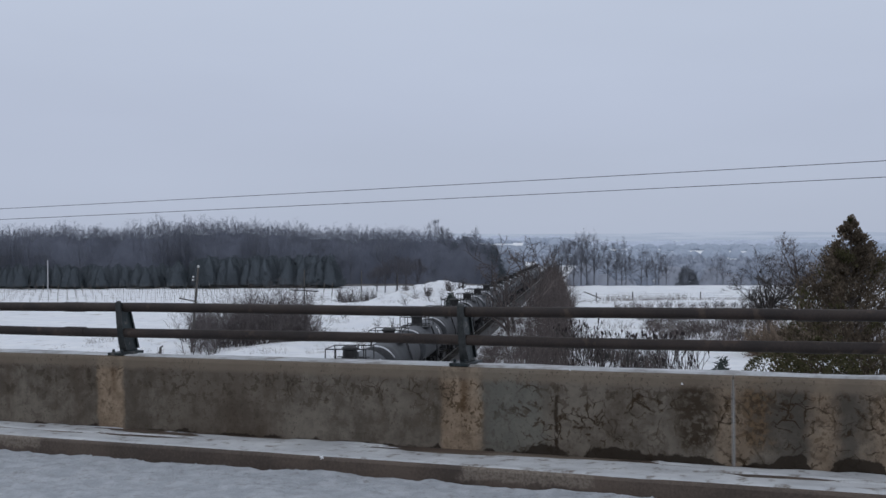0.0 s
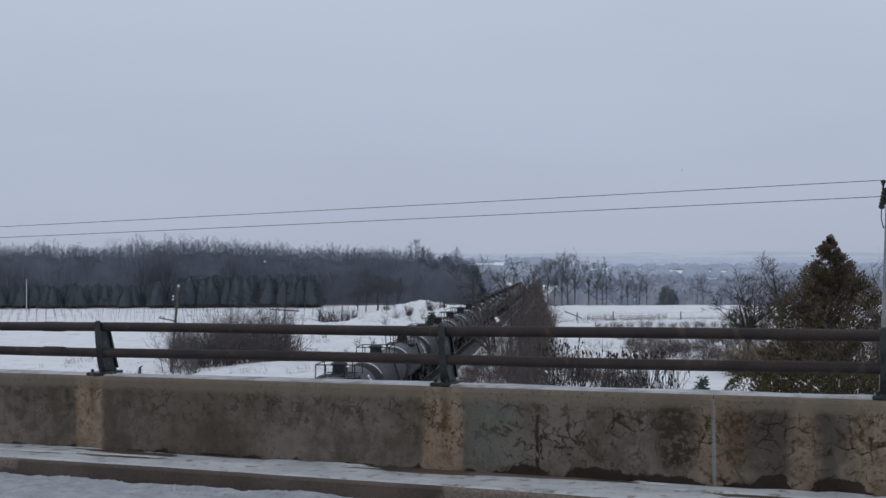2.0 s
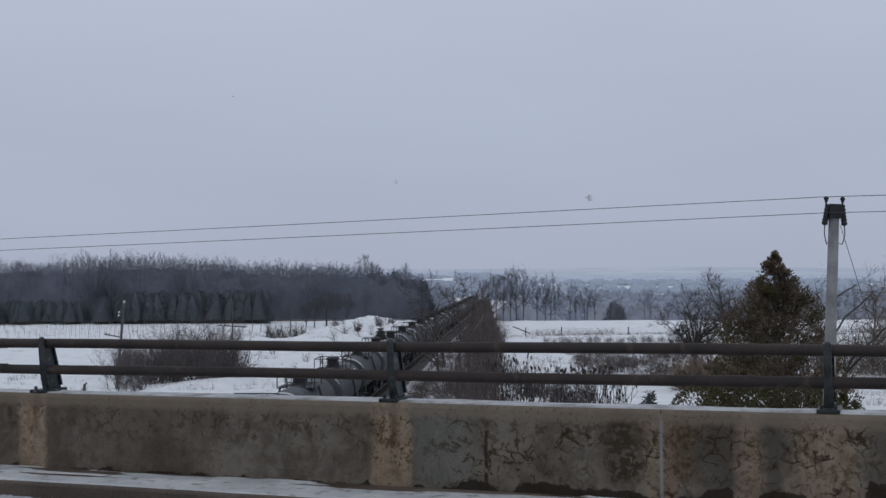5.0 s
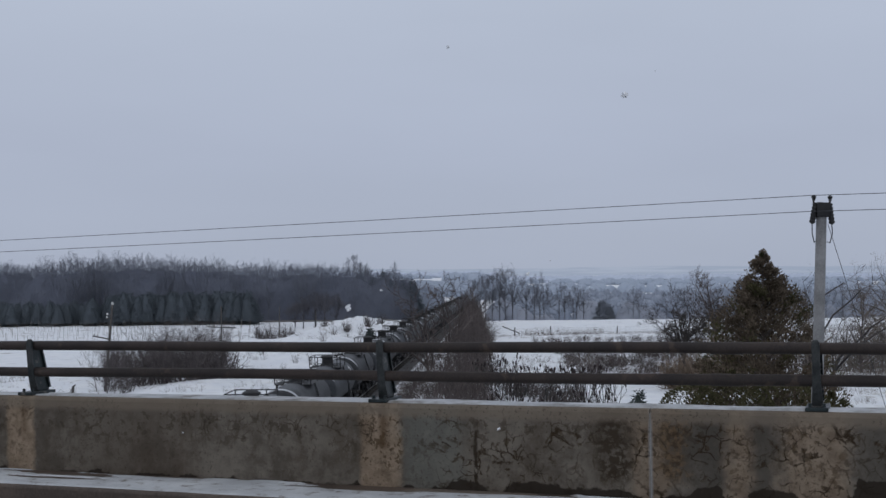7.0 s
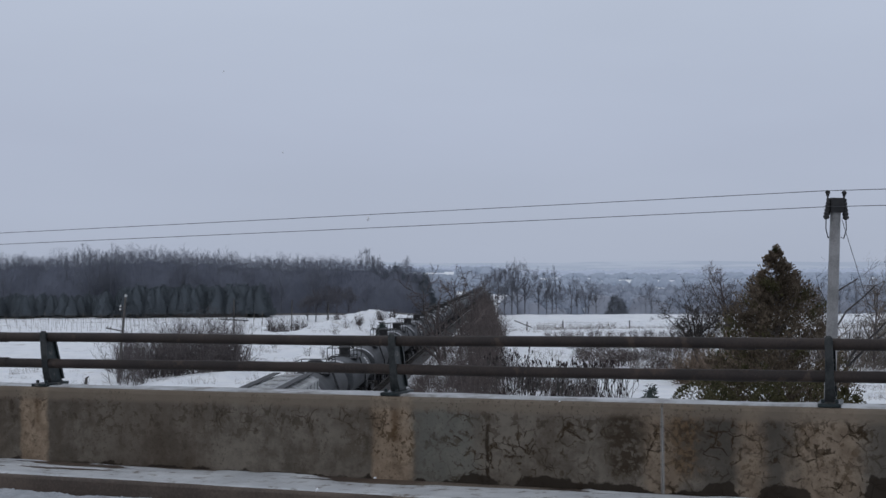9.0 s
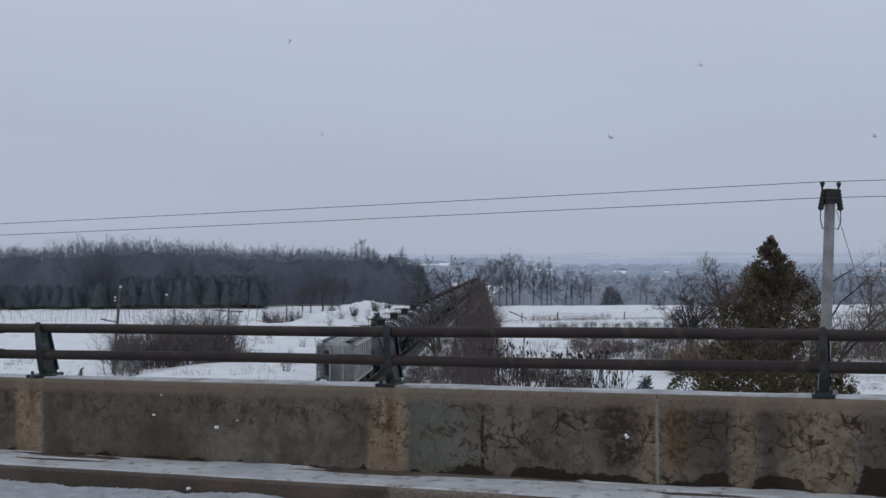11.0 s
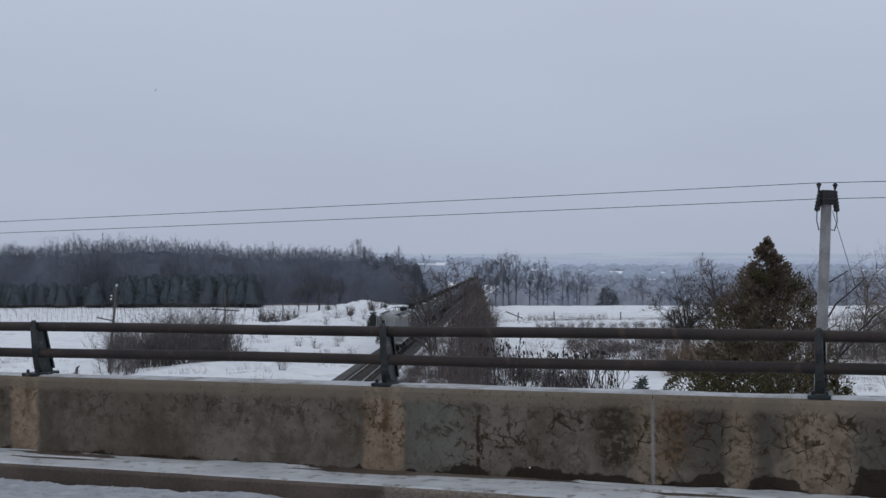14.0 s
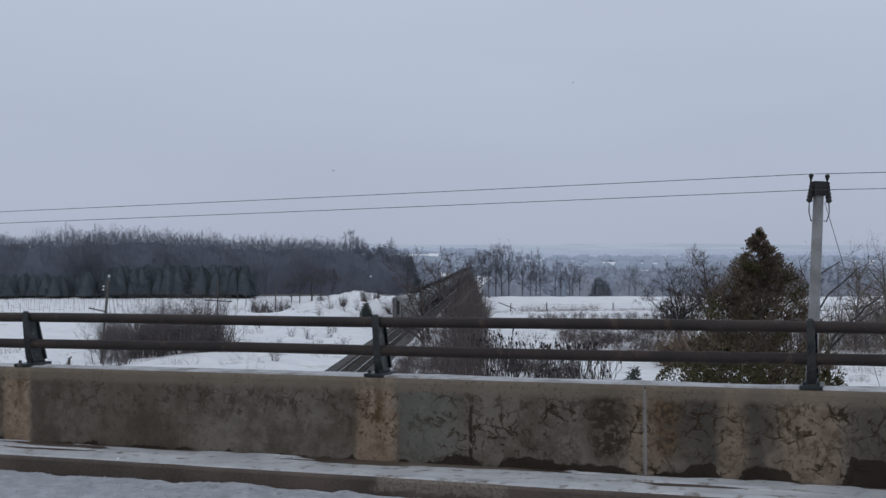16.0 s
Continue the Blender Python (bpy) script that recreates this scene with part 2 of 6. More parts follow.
    decay = mul(decay, math_node(n, l, "MULTIPLY_ADD", patchy, step_node(n, l, s, -4.0, -2.6, 0.95, 0.6), step_node(n, l, s, -4.0, -2.6, 0.05, 0.4)))
    decay = mul(decay, step_node(n, l, z, 0.52, 0.57, 1.0, 0.0))
    warp = n.new("ShaderNodeVectorMath")
    warp.operation = "MULTIPLY_ADD"
    wn3 = n.new("ShaderNodeTexNoise")
    wn3.inputs["Scale"].default_value, wn3.inputs["Detail"].default_value = 9, 5
    l.new(co, wn3.inputs["Vector"])
    l.new(wn3.outputs["Color"], warp.inputs[0])
    warp.inputs[1].default_value = (0.11, 0.11, 0.11)
    l.new(co, warp.inputs[2])
    blots = noise_node(n, l, co, 19, 5, 0.65, 0.4)
    cracks, lichen = None, None
    for scale, lo, hi in ((5.6, 0.46, 0.52), (10.0, 0.49, 0.55)):
        vor = n.new("ShaderNodeTexVoronoi")
        vor.feature = "DISTANCE_TO_EDGE"
        vor.inputs["Scale"].default_value = scale
        l.new(warp.outputs[0], vor.inputs["Vector"])
        where = step_node(n, l, noise_node(n, l, co, scale * 0.95, 3), lo, hi)
        k = mul(step_node(n, l, vor.outputs["Distance"], 0.010, 0.034, 1.0, 0.0), where)
        near = mul(step_node(n, l, math_node(n, l, "SUBTRACT", vor.outputs["Distance"], math_node(n, l, "MULTIPLY_ADD", blots, 1.3, -0.70)), 0.0, 0.06, 1.0, 0.0), where)
        cracks = k if cracks is None else most(cracks, k)
        lichen = near if lichen is None else most(lichen, near)
    crack = mul(cracks, decay)
    col = mix_node(n, l, mul(mul(lichen, decay), step_node(n, l, s, -4.0, -2.8, 0.6, 0.85)), col, (0.060, 0.042, 0.025))
    col = mix_node(n, l, mul(crack, 0.95), col, (0.036, 0.023, 0.012))
    # one long upright crack
    off = math_node(n, l, "ABSOLUTE", math_node(n, l, "ADD", math_node(n, l, "MULTIPLY_ADD", wob, 0.22, sep.outputs["X"]), 2.94))
    split = mul(mul(step_node(n, l, off, 0.006, 0.022, 1.0, 0.0), step_node(n, l, blots, 0.36, 0.46)), step_node(n, l, z, 0.42, 0.47, 1.0, 0.0))
    col = mix_node(n, l, mul(split, 0.9), col, (0.030, 0.020, 0.012))
    # brown lichen spots on the tan bands
    specks = mul(mul(step_node(n, l, noise_node(n, l, co, 23, 4, 0.55, 0.5), 0.55, 0.60), tan), step_node(n, l, z, 0.05, 0.2))
    col = mix_node(n, l, mul(mul(specks, step_node(n, l, s, -6.0, -4.5, 0.3, 1.0)), 0.8), col, (0.078, 0.051, 0.026))
    # loose dark blots and drips from the top
    spot = mul(step_node(n, l, noise_node(n, l, co, 15, 3, 0.5, 0.3), 0.59, 0.63), math_node(n, l, "MULTIPLY_ADD", high, 0.6, 0.3))
    col = mix_node(n, l, mul(spot, 0.6), col, (0.046, 0.033, 0.021))
    # a thick brown crust beside the joint, rust on its far side
    crust_at = mul(step_node(n, l, noise_node(n, l, co, 16, 5, 0.65), 0.40, 0.52), step_node(n, l, z, 0.06, 0.2))
    col = mix_node(n, l, mul(mul(zone(-1.92, 0.14, 0.08), crust_at), 0.95), col, (0.046, 0.033, 0.021))
    col = mix_node(n, l, mul(mul(zone(-3.98, 0.16, 0.1), crust_at), 0.45), col, (0.050, 0.034, 0.020))
    rust = mix_node(n, l, step_node(n, l, noise_node(n, l, co, 26, 4, 0.6), 0.42, 0.6), (0.058, 0.038, 0.021), (0.150, 0.098, 0.055))
    col = mix_node(n, l, mul(mul(zone(-1.49, 0.10), crust_at), 0.85), col, rust)
    stain = mul(most(band(-3.67, 0.03), mul(band(-7.0, 0.03), 0.7)), step_node(n, l, math_node(n, l, "ADD", z, wob), 0.24, 0.36))
    col = mix_node(n, l, mul(stain, 0.7), col, (0.085, 0.048, 0.022))
    # wet, ragged foot
    foot = math_node(n, l, "ADD", z, math_node(n, l, "MULTIPLY_ADD", noise_node(n, l, co, 3.4, 5, 0.6), -0.26, 0.098))
    foot = math_node(n, l, "ADD", foot, step_node(n, l, s, -4.5, -2.6, 0.035, 0.0))
    foot = math_node(n, l, "ADD", foot, mul(tan, 0.06))
    for at, half, rise in ((-1.24, 0.12, -0.07), (-0.83, 0.16, -0.08), (0.1, 0.4, -0.14), (-2.35, 0.35, -0.03), (-5.1, 0.2, -0.02)):
        foot = math_node(n, l, "ADD", foot, mul(zone(at, half, 0.06), rise))
    col = mix_node(n, l, step_node(n, l, foot, -0.008, 0.012, 0.92, 0.0), col, (0.027, 0.020, 0.014))
    # thin pale filler run out of the joint
    jw = math_node(n, l, "ABSOLUTE", math_node(n, l, "ADD", math_node(n, l, "ADD", sep.outputs["X"], 1.65), mul(wob, 0.05)))
    col = mix_node(n, l, step_node(n, l, jw, 0.008, 0.02, 0.6, 0.0), col, (0.30, 0.29, 0.275))
    # clean tan strip along the top arris
    top = math_node(n, l, "ADD", z, math_node(n, l, "MULTIPLY_ADD", mid, -0.08, 0.04))
    col = mix_node(n, l, step_node(n, l, top, 0.50, 0.56, 0.0, 0.7), col, (0.205, 0.165, 0.125))
    pits = mul(step_node(n, l, noise_node(n, l, co, 42, 4, 0.6), 0.56, 0.64), step_node(n, l, noise_node(n, l, co, 4.2, 3), 0.40, 0.6))
    col = mix_node(n, l, mul(pits, 0.55), col, (0.052, 0.038, 0.024))
    l.new(col, b.inputs["Base Color"])
    h = math_node(n, l, "SUBTRACT", math_node(n, l, "MULTIPLY_ADD", grain, 0.3, mid), crack)
    bump_node(n, l, b, h, 0.5, 0.012)
    return m


def tank_material(name, c0, c1, c2):
    """Sooty tank paint, turning paler grey as the surface faces upward."""
    m, n, l, b = shader(name, 0.62)
    b.inputs["Specular IOR Level"].default_value = 0.3
    co = n.new("ShaderNodeTexCoord").outputs["Object"]
    big, small = noise_node(n, l, co, 0.6, 4), noise_node(n, l, co, 7, 4, 0.6)
    mixed = math_node(n, l, "MULTIPLY_ADD", small, 0.35, math_node(n, l, "MULTIPLY", big, 0.65))
    col = mix_node(n, l, step_node(n, l, mixed, 0.35, 0.65), c0, c1)
    runs = n.new("ShaderNodeMapping")
    runs.inputs["Scale"].default_value = (0.5, 3.0, 0.25)
    l.new(co, runs.inputs[0])
    col = mix_node(n, l, step_node(n, l, noise_node(n, l, runs.outputs[0], 1.6, 4, 0.6), 0.54, 0.7, 0.0, 0.7), col, c2)
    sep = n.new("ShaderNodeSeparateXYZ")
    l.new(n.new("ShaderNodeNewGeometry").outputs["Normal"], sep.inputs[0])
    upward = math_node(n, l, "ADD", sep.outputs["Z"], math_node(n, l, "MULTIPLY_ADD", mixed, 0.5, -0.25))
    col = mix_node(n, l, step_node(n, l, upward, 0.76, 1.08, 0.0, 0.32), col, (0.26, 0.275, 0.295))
    l.new(col, b.inputs["Base Color"])
    bump_node(n, l, b, mixed, 0.05)
    return m


def kerb_material():
    """Wet brown kerb with a few stretches where pale concrete shows."""
    m, n, l, b = shader("wet_kerb", 0.55)
    co = n.new("ShaderNodeTexCoord").outputs["Object"]
    sep = n.new("ShaderNodeSeparateXYZ")
    l.new(co, sep.inputs[0])
    big, small = noise_node(n, l, co, 2.2, 4), noise_node(n, l, co, 45, 4, 0.6)
    mixed = math_node(n, l, "MULTIPLY_ADD", small, 0.4, math_node(n, l, "MULTIPLY", big, 0.6))
    col = mix_node(n, l, step_node(n, l, mixed, 0.36, 0.64), (0.052, 0.036, 0.026), (0.112, 0.081, 0.060))
    ragged = math_node(n, l, "MULTIPLY_ADD", noise_node(n, l, co, 9, 4), 0.24, -0.12)
    pale = None
    for at, half in ((-2.95, 0.5), (-8.2, 0.95), (1.6, 0.6)):
        k = step_node(n, l, math_node(n, l, "ABSOLUTE", math_node(n, l, "SUBTRACT", math_node(n, l, "ADD", sep.outputs["X"], ragged), at)), half - 0.03, half + 0.03, 1.0, 0.0)
        pale = k if pale is None else math_node(n, l, "MAXIMUM", pale, k)
    pale = math_node(n, l, "MULTIPLY", pale, step_node(n, l, math_node(n, l, "ADD", sep.outputs["Z"], math_node(n, l, "MULTIPLY", ragged, 0.5)), -0.10, -0.07))
    col = mix_node(n, l, math_node(n, l, "MULTIPLY", pale, 0.75), col, mix_node(n, l, step_node(n, l, small, 0.35, 0.6), (0.12, 0.092, 0.07), (0.235, 0.195, 0.155)))
    l.new(col, b.inputs["Base Color"])
    bump_node(n, l, b, mixed, 0.4)
    return m


def snow_material(name, dirt, dirt_scale, dirt_lo, dirt_hi, bump=0.25, fine=6.0, low=(0.80, 0.82, 0.85), high=(0.88, 0.89, 0.90), drift=0.06):
    m, n, l, b = shader(name, 0.7)
    co = n.new("ShaderNodeTexCoord").outputs["Object"]
    a, f = noise_node(n, l, co, fine * 0.12, 4), noise_node(n, l, co, fine, 5, 0.6)
    col = mix_node(n, l, step_node(n, l, a, 0.35, 0.7), low, high)
    d = noise_node(n, l, co, dirt_scale, 6, 0.65)
    col = mix_node(n, l, step_node(n, l, d, dirt_lo, dirt_hi), col, dirt)
    l.new(col, b.inputs["Base Color"])
    bump_node(n, l, b, math_node(n, l, "MULTIPLY_ADD", f, 0.25, a), bump, drift)
    return m


def brushwood_material(name, c0, c1, broad=0.06, fine=0.9, vary=0.0, soft=False):
    """Airy brushwood that lets some light through; soft: lit as one rounded mass, not slip by slip."""
    m, n, l, b = shader(name, 1.0)
    co = n.new("ShaderNodeTexCoord").outputs["Object"]
    big, small = noise_node(n, l, co, broad, 3), noise_node(n, l, co, fine, 3)
    col = mix_node(n, l, step_node(n, l, math_node(n, l, "MULTIPLY_ADD", small, 0.4, math_node(n, l, "MULTIPLY", big, 0.6)), 0.35, 0.65), c0, c1)
    if vary:
        hsv = n.new("ShaderNodeHueSaturation")
        l.new(step_node(n, l, n.new("ShaderNodeNewGeometry").outputs["Random Per Island"], 0, 1, 1 - vary, 1 + vary), hsv.inputs["Value"])
        l.new(col, hsv.inputs["Color"])
        col = hsv.outputs[0]
    a, t, k = n.new("ShaderNodeBsdfDiffuse"), n.new("ShaderNodeBsdfTranslucent"), n.new("ShaderNodeMixShader")
    k.inputs[0].default_value = 0.5
    if soft:
        mass = n.new("ShaderNodeCombineXYZ")
        for i, c in enumerate((0.0, -0.75, 0.66)):
            mass.inputs[i].default_value = c
        l.new(mass.outputs[0], a.inputs["Normal"])
        k.inputs[0].default_value = 0.25
    l.new(col, a.inputs["Color"])
    l.new(col, t.inputs["Color"])
    l.new(a.outputs[0], k.inputs[1])
    l.new(t.outputs[0], k.inputs[2])
    l.new(k.outputs[0], n["Material Output"].inputs["Surface"])
    n.remove(b)
    return m


MAT_CONCRETE = concrete_material()
# Distance haze is put into these base colours: paler and bluer farther off.
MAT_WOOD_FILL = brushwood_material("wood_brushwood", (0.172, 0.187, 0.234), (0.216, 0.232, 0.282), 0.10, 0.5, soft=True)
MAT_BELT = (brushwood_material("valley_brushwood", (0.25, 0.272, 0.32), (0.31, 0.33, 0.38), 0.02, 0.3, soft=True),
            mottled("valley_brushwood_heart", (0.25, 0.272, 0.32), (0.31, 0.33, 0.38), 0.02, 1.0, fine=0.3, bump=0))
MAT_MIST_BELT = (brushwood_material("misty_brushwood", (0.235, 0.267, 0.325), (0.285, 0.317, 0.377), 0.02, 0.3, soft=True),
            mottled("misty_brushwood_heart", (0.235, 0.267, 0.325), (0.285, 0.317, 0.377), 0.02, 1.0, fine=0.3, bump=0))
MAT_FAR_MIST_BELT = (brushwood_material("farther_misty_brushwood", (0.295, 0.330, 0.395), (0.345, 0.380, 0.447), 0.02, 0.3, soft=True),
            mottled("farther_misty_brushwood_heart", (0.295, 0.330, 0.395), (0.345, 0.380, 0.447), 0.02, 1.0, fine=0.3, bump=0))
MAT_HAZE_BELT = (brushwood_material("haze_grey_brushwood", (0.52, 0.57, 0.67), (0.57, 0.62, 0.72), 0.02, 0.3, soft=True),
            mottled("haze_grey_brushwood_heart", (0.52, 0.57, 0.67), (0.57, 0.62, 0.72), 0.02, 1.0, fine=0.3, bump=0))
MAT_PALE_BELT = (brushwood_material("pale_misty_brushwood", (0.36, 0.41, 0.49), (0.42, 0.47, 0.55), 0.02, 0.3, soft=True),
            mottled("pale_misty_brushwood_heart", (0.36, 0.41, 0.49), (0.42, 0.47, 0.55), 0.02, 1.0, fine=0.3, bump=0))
MAT_SNOW = snow_material("field_snow", (0.44, 0.42, 0.39), 0.30, 0.57, 0.74, 0.8, 3.0, drift=0.8)
MAT_ROAD_SNOW = snow_material("trodden_road_snow", (0.21, 0.20, 0.19), 16.0, 0.50, 0.80, 1.0, 60, (0.34, 0.36, 0.385), (0.45, 0.47, 0.495), 0.05)
MAT_LEDGE_SNOW = snow_material("thin_ledge_snow", (0.15, 0.125, 0.10), 7.0, 0.52, 0.70, 0.5, 20, (0.43, 0.44, 0.45), (0.565, 0.575, 0.58))
MAT_CAP_SNOW = snow_material("grey_parapet_snow", (0.20, 0.185, 0.165), 4.0, 0.40, 0.75, 0.5, 20, (0.50, 0.515, 0.53), (0.64, 0.65, 0.665))
MAT_ASPHALT = mottled("wet_asphalt", (0.045, 0.042, 0.04), (0.085, 0.08, 0.075), 3, 0.55, fine=120, bump=0.4)
MAT_KERB = kerb_material()
MAT_RAIL = mottled("weathered_rail_paint", (0.016, 0.011, 0.009), (0.040, 0.027, 0.021), 3, 0.72, 0.0, 70, 0.15, c2=(0.055, 0.036, 0.027), patch=5)
MAT_POST = mottled("green_black_casting", (0.010, 0.014, 0.0145), (0.027, 0.038, 0.039), 6, 0.45, 0.4, 60, 0.3, c2=(0.13, 0.12, 0.11), patch=9)
MAT_WORN = mottled("worn_post_face", (0.014, 0.018, 0.018), (0.050, 0.053, 0.052), 11, 0.6, 0.2, 60, 0.4)
MAT_BALLAST = mottled("snow_dusted_ballast", (0.030, 0.028, 0.028), (0.082, 0.078, 0.077), 0.6, 0.9, fine=9, bump=0.6)
MAT_WOOD_FLOOR = mottled("dark_wood_floor", (0.11, 0.10, 0.095), (0.24, 0.225, 0.215), 0.2, 0.95, fine=2, bump=0.3)
MAT_STEEL_RAIL = mottled("rail_steel", (0.30, 0.29, 0.28), (0.5, 0.49, 0.47), 0.5, 0.35, 0.8, 8, 0.05)
MAT_TIE = mottled("creosoted_tie", (0.03, 0.026, 0.023), (0.08, 0.07, 0.06), 3, 0.9, fine=30)
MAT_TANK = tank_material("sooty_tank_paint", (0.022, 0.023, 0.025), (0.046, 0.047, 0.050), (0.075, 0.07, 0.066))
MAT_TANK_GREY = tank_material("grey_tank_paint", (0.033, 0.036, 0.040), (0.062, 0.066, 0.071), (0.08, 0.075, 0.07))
MAT_BLACK = mottled("black_ironwork", (0.008, 0.008, 0.009), (0.024, 0.023, 0.023), 3, 0.6, 0.2, 30, 0.1)
MAT_HOPPER = mottled("grimy_hopper_paint", (0.27, 0.275, 0.275), (0.42, 0.425, 0.42), 0.7, 0.6, 0.0, 7, 0.1, c2=(0.22, 0.20, 0.18), patch=0.9)
MAT_PLACARD = plain("placard_white", (0.75, 0.75, 0.74))
MAT_CAR_SNOW = snow_material("roof_snow", (0.25, 0.245, 0.24), 2.2, 0.42, 0.72, 0.4, 5, (0.50, 0.51, 0.53), (0.64, 0.65, 0.67))
MAT_ROOF_SNOW = snow_material("sooty_roof_snow", (0.16, 0.155, 0.15), 1.6, 0.40, 0.66, 0.4, 5, (0.34, 0.35, 0.365), (0.47, 0.48, 0.495))
MAT_BARK = mottled("grey_bark", (0.075, 0.062, 0.055), (0.17, 0.145, 0.13), 2, 0.9, fine=25, bump=0.5)
MAT_TWIG = mottled("bare_twigs", (0.092, 0.080, 0.075), (0.185, 0.163, 0.152), 0.3, 0.9, fine=4, bump=0, vary=0.35)
MAT_BRUSH = mottled("brown_brush", (0.060, 0.049, 0.046), (0.132, 0.107, 0.099), 0.25, 0.9, fine=3, bump=0, vary=0.4)
MAT_THICKET = mottled("thicket_twigs", (0.066, 0.056, 0.056), (0.135, 0.116, 0.113), 0.3, 0.9, fine=4, bump=0, vary=0.4)
MAT_DARK_CROWN = brushwood_material("dark_field_twigs", (0.150, 0.148, 0.166), (0.185, 0.180, 0.198), 0.2, 1.0, 0.15, soft=True)
# Twigs of the far trees: haze put into the colour as pale blue-grey.
MAT_FAR_TWIG = brushwood_material("haze_paled_far_twigs", (0.198, 0.211, 0.250), (0.248, 0.261, 0.303), 0.05, 0.6, 0.1, soft=True)
MAT_EDGE_TWIG = brushwood_material("field_edge_twigs", (0.165, 0.172, 0.198), (0.21, 0.217, 0.242), 0.05, 0.6, 0.1, soft=True)
MAT_WEED = mottled("dry_weed_stalks", (0.115, 0.096, 0.083), (0.215, 0.185, 0.160), 0.2, 0.95, fine=3, bump=0, vary=0.3)
MAT_NEEDLES = mottled("spruce_needles", (0.030, 0.042, 0.040), (0.065, 0.08, 0.07), 0.3, 0.85, fine=3, bump=0, vary=0.4)
# Far conifers: needles and inner boughs carry the distance haze in their colour.
MAT_FAR_NEEDLES = brushwood_material("haze_paled_spruce_needles", (0.134, 0.157, 0.176), (0.152, 0.176, 0.196), 0.1, 1.2, soft=True)
MAT_SPRUCE_HEART = brushwood_material("spruce_inner_boughs", (0.136, 0.158, 0.178), (0.154, 0.177, 0.198), 0.1, 1.2, soft=True)
MAT_EDGE_NEEDLES = brushwood_material("field_edge_needles", (0.262, 0.284, 0.322), (0.285, 0.308, 0.346), 0.1, 1.2, soft=True)
MAT_CEDAR = brushwood_material("winter_cedar_sprays", (0.092, 0.076, 0.058), (0.190, 0.150, 0.112), 0.8, 5.0, 0.3)
MAT_CEDAR_GREEN = brushwood_material("yellow_green_sprays", (0.062, 0.062, 0.034), (0.140, 0.126, 0.070), 1.0, 6.0, 0.3)
MAT_STRAW = mottled("straw_twigs", (0.150, 0.110, 0.078), (0.255, 0.192, 0.142), 1, 0.9, fine=6, bump=0, vary=0.35)
MAT_DARK_STEM = mottled("dark_stems", (0.03, 0.026, 0.025), (0.075, 0.065, 0.06), 1, 0.9, fine=8, bump=0, vary=0.3)
MAT_SUMAC = mottled("sumac_cones", (0.014, 0.009, 0.009), (0.03, 0.018, 0.017), 3, 0.9, fine=20)
MAT_POLE = mottled("weathered_pole_wood", (0.15, 0.148, 0.147), (0.29, 0.285, 0.28), 1.5, 0.85, fine=30, bump=0.4)
MAT_OLD_POLE = mottled("dark_pole_wood", (0.055, 0.05, 0.047), (0.12, 0.11, 0.10), 1.5, 0.9, fine=20)
MAT_PORCELAIN = plain("insulator_glass", (0.5, 0.5, 0.48), 0.25)
MAT_WIRE = plain("wire", (0.05, 0.05, 0.055), 0.5, 0.5)
MAT_PALE = plain("pale_painted_pole", (0.46, 0.46, 0.47))

# ---- the lie of the land ----
def track_x(y):
    return -13.3 + 0.046 * y


def track_z(y):
    """the line falls gently past the field"""
    d = np.maximum(0.0, np.asarray(y, float) - 100)
    return -0.005 * d * d / (d + 40)


TURN = 20.4                                   # the bridge stands askew to the view
BR = pose(0, 0, EYE - 1.568, 0, -0.56, -TURN)  # local x along the bridge, y across it, z up from the sidewalk
BS, BC = math.sin(radians(TURN)), math.cos(radians(TURN))


def smooth(a, b, x):
    u = np.clip((np.asarray(x, float) - a) / (b - a), 0, 1)
    return u * u * (3 - 2 * u)


